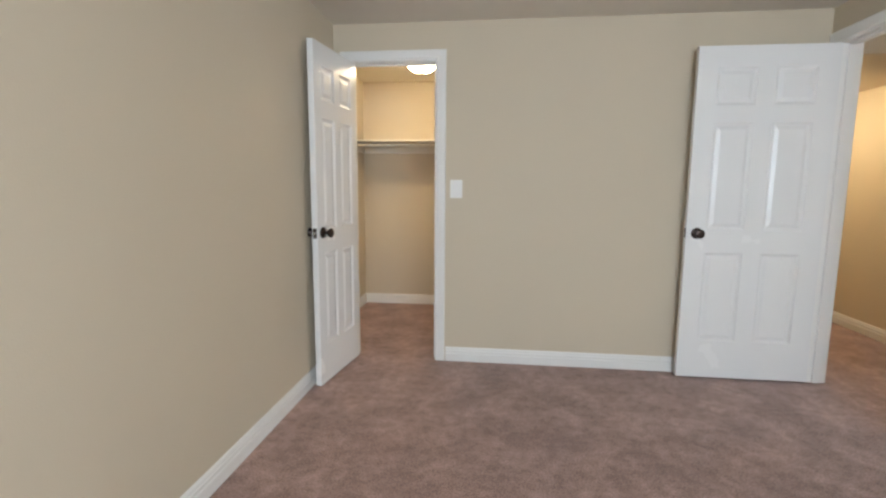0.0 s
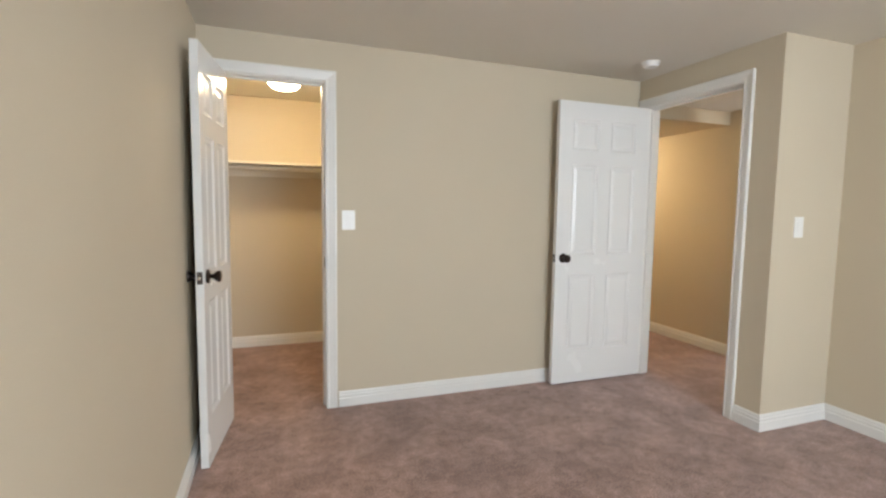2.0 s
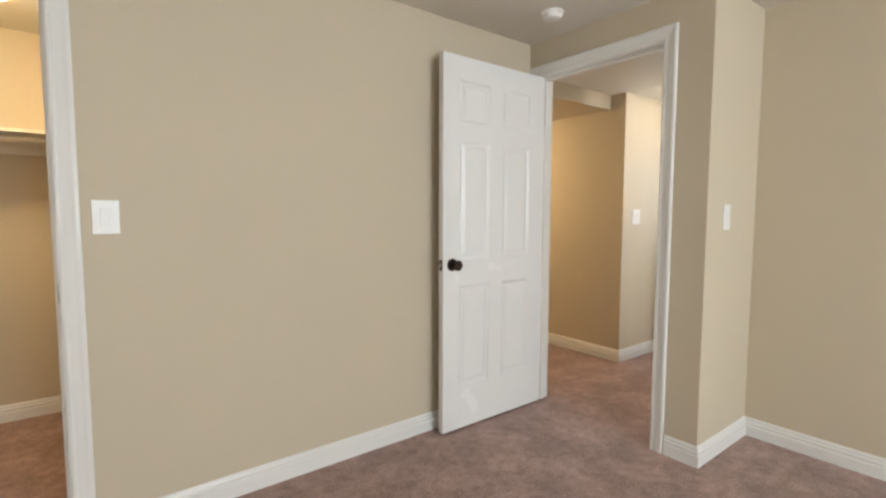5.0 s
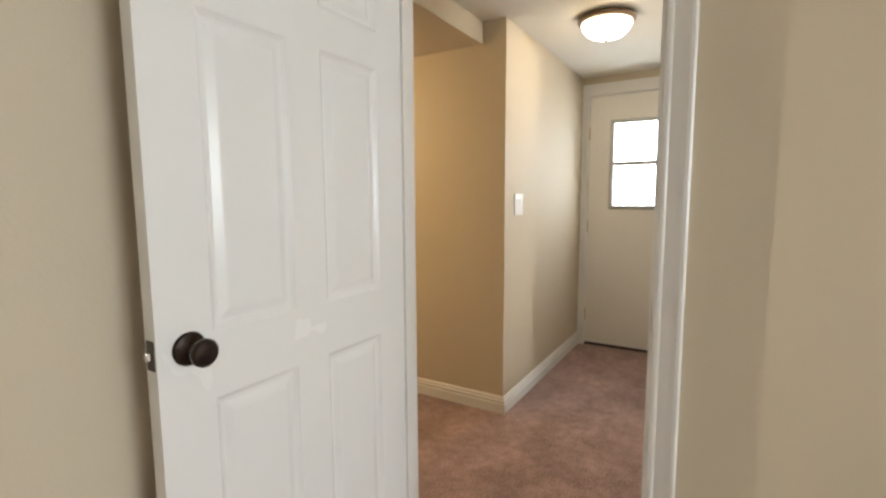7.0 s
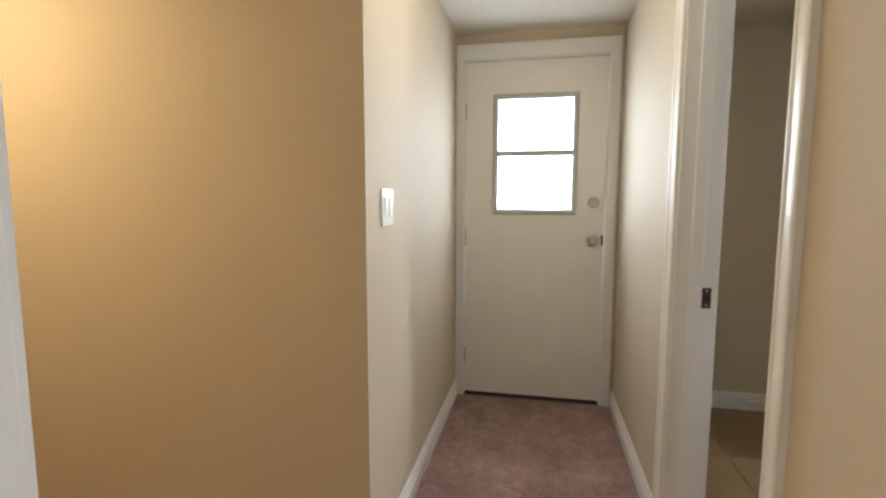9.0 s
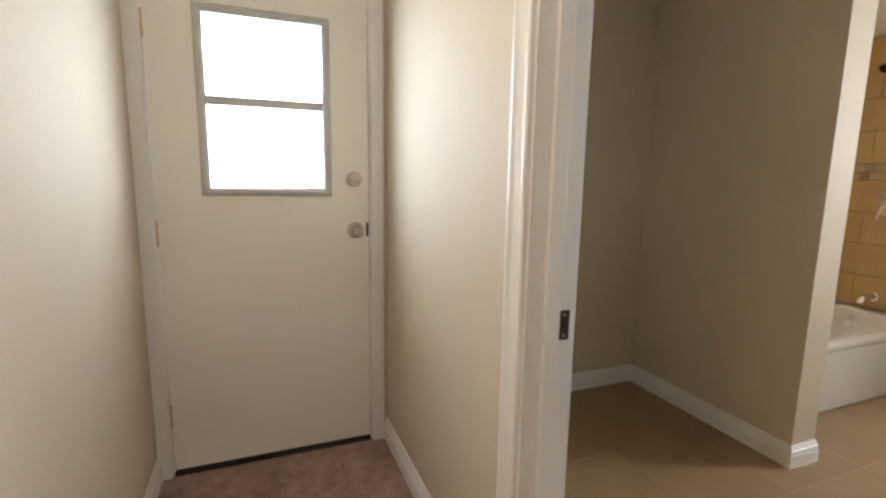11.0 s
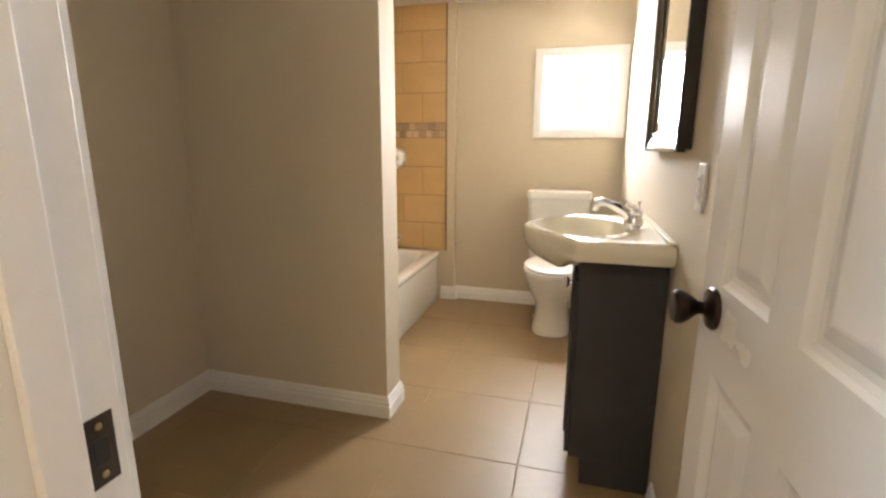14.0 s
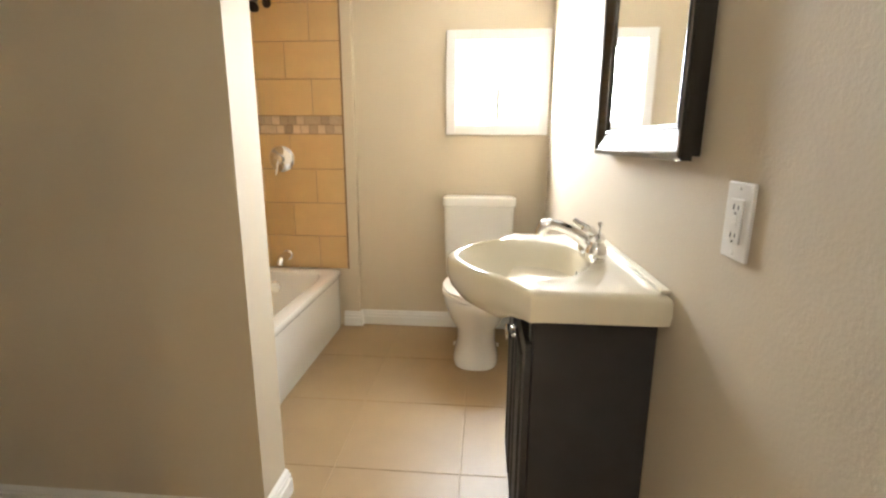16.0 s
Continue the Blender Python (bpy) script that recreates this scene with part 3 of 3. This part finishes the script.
# closet shelf and rod
def closet_shelf():
    ob = tagged(empty("closet_shelf", pose(0.2, 4.92, 1.60)), "painted closet shelf on wall cleats with a rod below", "shelf")
    part("board", boxes((-0.798, 0.798, -0.18, 0.168, 0.014, 0.033), bevel=0.002), RODM, ob)
    part("cleat", boxes((-0.798, 0.798, 0.150, 0.169, -0.072, 0.0135), bevel=0.002), RODM, ob)
    for x in (-0.798, 0.781):
        part("cleat", boxes((x, x + 0.017, -0.18, 0.148, -0.072, 0.0135), bevel=0.002), RODM, ob)
    rod = bmesh.new()
    add_lathe(rod, [(0, -0.78), (0.016, -0.78), (0.016, 0.78), (0, 0.78)], 20, Matrix.Translation((0, -0.125, -0.016)) @ Matrix.Rotation(radians(90), 4, "Y"))
    part("rod", rod, RODM, ob, "pale closet rod", True)


closet_shelf()


# bathroom fittings
def bathtub():
    x0, x1, y0, y1 = 4.77, 5.456, -0.588, 0.933
    cx, cy, rx, ry = (x0 + x1) / 2, (y0 + y1) / 2, (x1 - x0) / 2, (y1 - y0) / 2
    tub = tagged(empty("bathtub", pose(cx, cy, 0)), "white enamel alcove bathtub with a plain apron", "bathtub")
    n = 64
    rows = [(0.004, rx - 0.016, ry, 30), (0.05, rx - 0.012, ry, 30), (0.335, rx - 0.012, ry, 30), (0.345, rx - 0.003, ry, 30), (0.372, rx, ry, 30), (0.382, rx - 0.006, ry - 0.003, 26), (0.384, rx - 0.02, ry - 0.015, 20),
            (0.384, rx - 0.066, ry - 0.075, 9), (0.378, rx - 0.078, ry - 0.09, 8), (0.34, rx - 0.088, ry - 0.11, 7), (0.16, rx - 0.12, ry - 0.17, 6), (0.085, rx - 0.15, ry - 0.22, 5), (0.07, rx - 0.21, ry - 0.30, 4)]
    part("shell", loft([oval(0, 0, z, a, b, p, n) for z, a, b, p in rows]), TUBM, tub, "", True)
    ovf = lathe([(0, 0.012), (0.030, 0.010), (0.036, 0.003), (0.036, 0)], 24, Matrix.Translation((0.05, -ry + 0.125, 0.29)) @ Matrix.Rotation(radians(-82), 4, "X"))
    part("overflow_plate", ovf, CHROME, tub, "round chrome overflow plate", True)
    part("drain", lathe([(0, 0.003), (0.03, 0.002), (0.033, 0)], 20, Matrix.Translation((0.05, -ry + 0.38, 0.071))), CHROME, tub)


bathtub()


def vanity():
    v = tagged(empty("vanity_cabinet", pose(3.502, 1.01, 0)), "dark espresso bathroom vanity cabinet with chrome knobs", "cabinet")
    part("carcass", boxes((0.002, 0.265, -0.244, 0.259, 0.10, 0.69), bevel=0.002), ESPR, v)
    for a, b in ((-0.262, -0.2445), (0.2595, 0.277)):
        part("side_panel", boxes((0.002, 0.265, a, b, 0.10, 0.812), bevel=0.002), ESPR, v)
    part("toe_kick", boxes((0.002, 0.225, -0.262, 0.277, 0.0, 0.0995), bevel=0.002), ESPR, v)
    for a, b, s in ((-0.258, 0.005, 1), (0.010, 0.273, -1)):
        d = bmesh.new()
        add_box(d, 0.2665, 0.282, a, b, 0.115, 0.735, 0.002)
        door = part("cabinet_door", d, ESPR, v)
        pr = bmesh.new()
        loops = [(0.045, 0.2822), (0.050, 0.288), (0.062, 0.288), (0.070, 0.2835), (0.074, 0.2835)]
        loft([[(x, a + i, 0.115 + i), (x, b - i, 0.115 + i), (x, b - i, 0.735 - i), (x, a + i, 0.735 - i)] for i, x in loops], bm=pr)
        part("panel", pr, ESPR, door)
        ky = b - 0.025 if s > 0 else a + 0.025
        part("knob", lathe([(0, 0), (0.007, 0), (0.005, 0.006), (0.005, 0.014), (0.013, 0.018), (0.015, 0.024), (0.010, 0.029), (0, 0.030)], 20, Matrix.Translation((0.2825, ky, 0.655)) @ Matrix.Rotation(radians(90), 4, "Y")), CHROME, door, "chrome knob", True)
    for a, b in ((-0.258, -0.225), (0.240, 0.273)):
        part("front_rail", boxes((0.2655, 0.272, a, b, 0.742, 0.808), bevel=0.001), ESPR, v)


vanity()


def outline(a, grow, n=72):
    """Sink edge seen from above at angle a: straight back and sides, bowed front."""
    c, s = math.cos(a), math.sin(a)
    best = 9.0
    bx0, hx, hy = -0.178, 0.113, 0.335
    if c < -1e-6:
        best = min(best, (bx0 + grow) / c)
    if abs(s) > 1e-6:
        best = min(best, (hy - grow) / abs(s))
    # front: slanted shoulders, then an arc
    lo, hi = 0.0, 0.6
    for _ in range(40):
        mid = (lo + hi) / 2
        x, y = mid * c, mid * s
        t = min(1.0, abs(y) / hy)
        edge = hx + 0.185 * (0.5 + 0.5 * math.cos(math.pi * min(1, t * 1.02))) ** 0.85
        if x <= edge - grow:
            lo = mid
        else:
            hi = mid
    return min(best, lo)


def sink():
    cx, cy = 3.682, 1.02
    ob = tagged(empty("sink_top", pose(cx, cy, 0.813)), "glossy cream one-piece bow-front sink top", "sink")
    n = 96
    angles = [2 * math.pi * (k + 0.5) / n for k in range(n)]

    def ring(grow, z, ell=None, mix=0.0):
        out = []
        for a in angles:
            r = outline(a, grow)
            x, y = r * math.cos(a), r * math.sin(a)
            if ell:
                ex, ey, rx, ry = ell
                x, y = x * (1 - mix) + (ex + rx * math.cos(a)) * mix, y * (1 - mix) + (ey + ry * math.sin(a)) * mix
            out.append((x, y, z))
        return out

    def under(grow, z, mix):
        """Only the bowed front hangs below the slab."""
        out = []
        for x, y, _ in ring(grow, 0):
            k = max(0.0, min(1.0, (x - 0.085) / 0.10))
            zz = 0.001 + (z - 0.001) * k
            out.append((x * (1 - mix * k) + 0.10 * mix * k, y * (1 - mix * 0.75 * k), zz))
        return out

    bowl = (0.098, 0.0, 0.172, 0.222)
    rings = [under(0.030, -0.078, 0.55), under(0.018, -0.070, 0.35), under(0.008, -0.045, 0.15), under(0.002, -0.012, 0.04), ring(0.0, 0.020), ring(0.0, 0.050), ring(0.003, 0.058), ring(0.009, 0.063), ring(0.018, 0.065),
             ring(0.03, 0.064, bowl, 0.45), ring(0.03, 0.063, bowl, 0.93), ring(0.03, 0.058, bowl, 1.0),
             ring(0, 0.042, (0.098, 0, 0.160, 0.207), 1), ring(0, 0.005, (0.090, 0, 0.142, 0.184), 1), ring(0, -0.050, (0.075, 0, 0.112, 0.150), 1), ring(0, -0.078, (0.060, 0, 0.06, 0.08), 1), ring(0, -0.083, (0.055, 0, 0.02, 0.022), 1)]
    part("basin", loft(rings), SINKM, ob, "", True)
    part("drain", lathe([(0, 0.004), (0.015, 0.003), (0.019, 0)], 20, Matrix.Translation((0.055, 0, -0.0825))), CHROME, ob, "", True)
    part("overflow_hole", lathe([(0, 0.0015), (0.005, 0.001), (0.006, 0)], 14, Matrix.Translation((-0.0525, 0, 0.018)) @ Matrix.Rotation(radians(72), 4, "Y")), SLOT, ob)
    part("backsplash_ledge", boxes((-0.177, -0.157, -0.320, 0.320, 0.0645, 0.074), bevel=0.004), SINKM, ob)


sink()


def faucet():
    ob = tagged(empty("faucet", pose(3.592, 1.01, 0.8775)), "chrome two-handle centerset faucet on the sink", "faucet")
    part("base_plate", loft([oval(0, 0, 0, 0.028, 0.082, 2.6), oval(0, 0, 0.010, 0.028, 0.082, 2.6), oval(0, 0, 0.016, 0.022, 0.075, 2.6)]), CHROME, ob, "", True)
    pts = [(0.0, 0, 0.008), (0.006, 0, 0.032), (0.030, 0, 0.052), (0.062, 0, 0.070), (0.092, 0, 0.083), (0.112, 0, 0.086), (0.128, 0, 0.080), (0.135, 0, 0.066), (0.136, 0, 0.054)]
    part("spout", tube(pts, [0.021, 0.020, 0.0175, 0.015, 0.0145, 0.0165, 0.018, 0.0165, 0.0135], 20), CHROME, ob, "", True)
    for y, s in ((0.052, 1), (-0.052, -1)):
        post = part("handle_post", lathe([(0, 0.010), (0.027, 0.010), (0.028, 0.018), (0.0265, 0.030), (0.020, 0.044), (0.017, 0.050), (0.020, 0.056), (0.021, 0.062), (0.014, 0.072), (0, 0.074)], 28, Matrix.Translation((0, y, 0))), CHROME, ob, "", True)
        part("lever", tube([(0.0, y, 0.066), (0.014, y + s * 0.010, 0.073), (0.026, y + s * 0.020, 0.079), (0.034, y + s * 0.027, 0.086)], [0.009, 0.0085, 0.0075, 0.008], 14), CHROME, post, "", True)
    part("lift_rod", lathe([(0, 0.015), (0.003, 0.015), (0.003, 0.080), (0.007, 0.084), (0.007, 0.092), (0, 0.095)], 12, Matrix.Translation((-0.019, 0, 0))), CHROME, ob, "", True)


faucet()


def toilet():
    ob = tagged(empty("toilet", pose(3.905, -0.64, 0)), "white porcelain two-piece toilet with closed lid", "toilet")
    rows = [(0.0, 0.37, 0.125, 0.245, 3.0), (0.02, 0.37, 0.126, 0.246, 3.0), (0.05, 0.37, 0.120, 0.236, 2.8), (0.13, 0.385, 0.108, 0.215, 2.4), (0.20, 0.40, 0.116, 0.215, 2.2), (0.26, 0.425, 0.150, 0.230, 2.1), (0.33, 0.445, 0.172, 0.250, 2.0), (0.375, 0.45, 0.184, 0.262, 2.0), (0.395, 0.45, 0.184, 0.262, 2.0)]
    part("bowl", loft([oval(0, y, z, a, b, p, 48) for z, y, a, b, p in rows]), PORC, ob, "", True)
    part("rear_shelf", loft([oval(0, 0.13, z, a, 0.12, 5, 40) for z, a in ((0.20, 0.09), (0.30, 0.13), (0.37, 0.165), (0.395, 0.165))]), PORC, ob, "", True)
    part("seat", loft([oval(0, 0.452, z, 0.187 - i, 0.258 - i, 2.05, 48) for z, i in ((0.396, 0.004), (0.400, 0), (0.412, 0), (0.416, 0.004))]), PLATE, ob, "white seat ring", True)
    part("lid", loft([oval(0, 0.450, z, 0.185 - i, 0.254 - i, 2.05, 48) for z, i in ((0.4185, 0.003), (0.422, 0), (0.432, 0.002), (0.438, 0.012), (0.440, 0.05))]), PLATE, ob, "white closed lid", True)
    tank = part("tank", loft([oval(0, 0.117, z, a, b, 7, 56) for z, a, b in ((0.396, 0.175, 0.080), (0.405, 0.188, 0.088), (0.60, 0.200, 0.095), (0.815, 0.206, 0.099))]), PORC, ob, "", True)
    part("tank_lid", loft([oval(0, 0.117, z, a, b, 7, 56) for z, a, b in ((0.816, 0.209, 0.101), (0.822, 0.215, 0.106), (0.855, 0.215, 0.106), (0.868, 0.210, 0.101), (0.873, 0.195, 0.086))]), PORC, tank, "", True)
    for x in (-0.075, 0.075):
        part("hinge_cap", lathe([(0, 0.030), (0.012, 0.028), (0.014, 0.0)], 16, Matrix.Translation((x, 0.205, 0.4165))), PLATE, ob, "", True)
    for x in (-0.118, 0.118):
        part("bolt_cap", lathe([(0, 0.020), (0.010, 0.017), (0.014, 0.0)], 14, Matrix.Translation((x, 0.33, 0.021))), PLATE, ob, "", True)
    hose = tube([(0.13, 0.055, 0.40), (0.15, 0.05, 0.30), (0.19, 0.045, 0.20), (0.19, 0.03, 0.14), (0.19, 0.016, 0.13)], [0.006] * 5, 10)
    part("supply_hose", hose, ALU, ob, "braided grey supply hose", True)


toilet()


def medicine_cabinet():
    y0, y1, z0, z1 = 0.735, 1.395, 1.143, 1.93
    ob = tagged(empty("mirror_cabinet", pose(3.502, (y0 + y1) / 2, z0)), "medicine cabinet mirror in a wide black-brown frame", "mirror")
    hy, h = (y1 - y0) / 2, z1 - z0
    part("case", boxes((0.001, 0.018, -hy + 0.008, hy - 0.008, 0.008, h - 0.008)), FRAME, ob)
    prof = [(0, 0.018), (0, 0.036), (0.004, 0.040), (0.012, 0.041), (0.016, 0.037), (0.022, 0.036), (0.056, 0.024), (0.060, 0.027), (0.066, 0.026), (0.070, 0.021), (0.070, 0.016)]
    path = [(0, -hy, h / 2), (0, -hy, 0), (0, hy, 0), (0, hy, h), (0, -hy, h), (0, -hy, h / 2)]
    part("frame", sweep(path, prof, (1, 0, 0)), FRAME, ob, "moulded black-brown frame")
    part("mirror_glass", boxes((0.0182, 0.020, -hy + 0.066, hy - 0.066, 0.066, h - 0.066)), MIRROR, ob, "bevelled mirror glass")


medicine_cabinet()


def shower_set():
    back = Matrix.Rotation(radians(-90), 4, "X")
    v = tagged(empty("shower_valve", pose(5.122, -0.586, 1.075)), "chrome shower valve with a lever on the tiled wall", "shower valve")
    part("escutcheon", lathe([(0, 0.020), (0.030, 0.018), (0.062, 0.010), (0.078, 0.003), (0.080, 0)], 36, back), CHROME, v, "", True)
    part("stem", lathe([(0, 0.060), (0.024, 0.058), (0.028, 0.045), (0.026, 0.019)], 24, back), CHROME, v, "", True)
    part("lever", tube([(0, 0.050, -0.005), (0.006, 0.060, -0.035), (0.010, 0.068, -0.075), (0.012, 0.070, -0.095)], [0.012, 0.010, 0.008, 0.009], 12), CHROME, v, "", True)
    s = tagged(empty("tub_spout", pose(5.122, -0.586, 0.470)), "chrome tub spout on the tiled wall", "tub spout")
    part("flange", lathe([(0, 0.006), (0.032, 0.005), (0.034, 0)], 24, back), CHROME, s, "", True)
    part("spout", tube([(0, 0.004, 0.0), (0, 0.06, 0.002), (0, 0.10, -0.004), (0, 0.128, -0.020), (0, 0.135, -0.036)], [0.026, 0.026, 0.025, 0.022, 0.019], 20), CHROME, s, "", True)
    h = tagged(empty("wall_shower", pose(5.15, -0.586, 1.955)), "dark bronze shower head on a short arm", "shower head")
    part("flange", lathe([(0, 0.008), (0.024, 0.006), (0.027, 0)], 24, back), BRONZE, h, "", True)
    part("arm", tube([(0, 0.004, 0), (0, 0.06, 0.012), (0, 0.11, 0.0), (0, 0.145, -0.028)], [0.009] * 4, 12), BRONZE, h, "", True)
    part("head", lathe([(0, 0.0), (0.012, 0.0), (0.014, 0.018), (0.030, 0.046), (0.034, 0.056), (0.030, 0.060), (0, 0.058)], 28, Matrix.Translation((0, 0.143, -0.024)) @ Matrix.Rotation(radians(-138), 4, "X")), BRONZE, h, "", True)


shower_set()


# tiles: wall round the tub and bathroom floor
def tile_mesh(name, w, h, d, material, e=0.0018):
    """Lies in the xz plane, faces -y, origin in its middle."""
    bm = loft([[(-w / 2, 0, -h / 2), (w / 2, 0, -h / 2), (w / 2, 0, h / 2), (-w / 2, 0, h / 2)],
               [(-w / 2, -d + e, -h / 2), (w / 2, -d + e, -h / 2), (w / 2, -d + e, h / 2), (-w / 2, -d + e, h / 2)],
               [(-w / 2 + e, -d, -h / 2 + e), (w / 2 - e, -d, -h / 2 + e), (w / 2 - e, -d, h / 2 - e), (-w / 2 + e, -d, h / 2 - e)]])
    bmesh.ops.recalc_face_normals(bm, faces=bm.faces)
    me = bpy.data.meshes.new(name)
    bm.to_mesh(me)
    bm.free()
    me.materials.append(material)
    return me


TILE_CACHE = {}


def lay(name, parent, local, w, h, d, material, seed):
    key = (round(w, 4), round(h, 4), material.name)
    if key not in TILE_CACHE:
        TILE_CACHE[key] = tile_mesh(name, w, h, d, material)
    ob = new(name, TILE_CACHE[key])
    ob.parent = parent
    ob.matrix_basis = local
    return ob


def tiled_wall(name, origin, turn, length, mosaic):
    """Rows of tiles over a grout bed; origin at the front lower corner, x along the wall, facing -y."""
    z0, pitch, top = 0.386, 0.2095, 2.130
    bed = tagged(finish(name, boxes((0, length, -0.0045, -0.0005, z0, top)), GROUT), "tan tiled tub surround with a mosaic band", kind="structure")
    bed.matrix_world = Matrix.Translation(origin) @ Matrix.Rotation(radians(turn), 4, "Z")
    z, row = z0, 0
    while z < top - 0.02:
        if row == 4:
            for j in range(2):
                x, k = 0.004 if j == 0 else -0.02, 0
                while x < length - 0.006:
                    w = (0.047, 0.047, 0.098, 0.047, 0.047, 0.047)[(k * 3 + j * 2 + k // 4) % 6]
                    a, b = max(x, 0.002), min(x + w, length - 0.002)
                    if b - a > 0.012:
                        lay("mosaic_tile", bed, Matrix.Translation(((a + b) / 2, -0.0046, z + 0.0265 + j * 0.0525)), round(b - a, 3), 0.0485, 0.0048, MOSA, k)
                    x, k = x + w + 0.004, k + 1
            z, row = z + 0.1065, row + 1
            continue
        h = min(pitch, top - z)
        n = row if row < 4 else row - 1
        x = -0.155 if n % 2 == 0 else 0.0
        while x < length - 0.01:
            a, b = max(x, 0.0), min(x + 0.332, length)
            if b - a > 0.02:
                lay("tile", bed, Matrix.Translation(((a + b) / 2, -0.0046, z + h / 2)), round(b - a - 0.004, 3), round(h - 0.004, 3), 0.006, TILE, n)
            x += 0.332
        z, row = z + h, row + 1
    return bed


_south = tiled_wall("wall_tile_south", (4.735, -0.600, 0), 0, 0.725, True)
_south.matrix_world = Matrix.Translation((4.735, -0.600, 0)) @ Matrix.Diagonal((1, -1, 1, 1))
_east = tiled_wall("wall_tile_east", (5.46, 0.933, 0), -90, 1.515, True)
structure("trim_tile_edge", boxes((4.7265, 4.7345, -0.5995, -0.588, 0.384, 2.130), bevel=0.001), GROUT, "brown edge strip of the tiled wall")


def bath_floor():
    bed = structure("floor_bathroom", boxes((3.36, 5.58, -0.76, 2.56, -0.12, -0.0008)), FGROUT, "large beige ceramic floor tiles with pale grout")
    p = 0.465
    tiles = {}
    lie = Matrix.Rotation(radians(-90), 4, "X")
    i = -1
    for i in range(-1, 5):
        for j in range(-4, 5):
            x0, x1 = max(3.503, 3.944 + (i - 1) * p), min(5.459, 3.944 + i * p)
            y0, y1 = max(-0.639, 0.786 + (j - 1) * p), min(2.557, 0.786 + j * p)
            if x1 - x0 > 0.02 and y1 - y0 > 0.02:
                lay("floor_tile", bed, Matrix.Translation(((x0 + x1) / 2, (y0 + y1) / 2, -0.0035)) @ lie, round(x1 - x0 - 0.004, 3), round(y1 - y0 - 0.004, 3), 0.0045, FTILE, 0)


bath_floor()
structure("door_threshold_bathroom", boxes((3.511, 4.191, 2.54, 2.575, 0.0015, 0.007), bevel=0.003), ALU, "thin metal strip between tile and carpet")
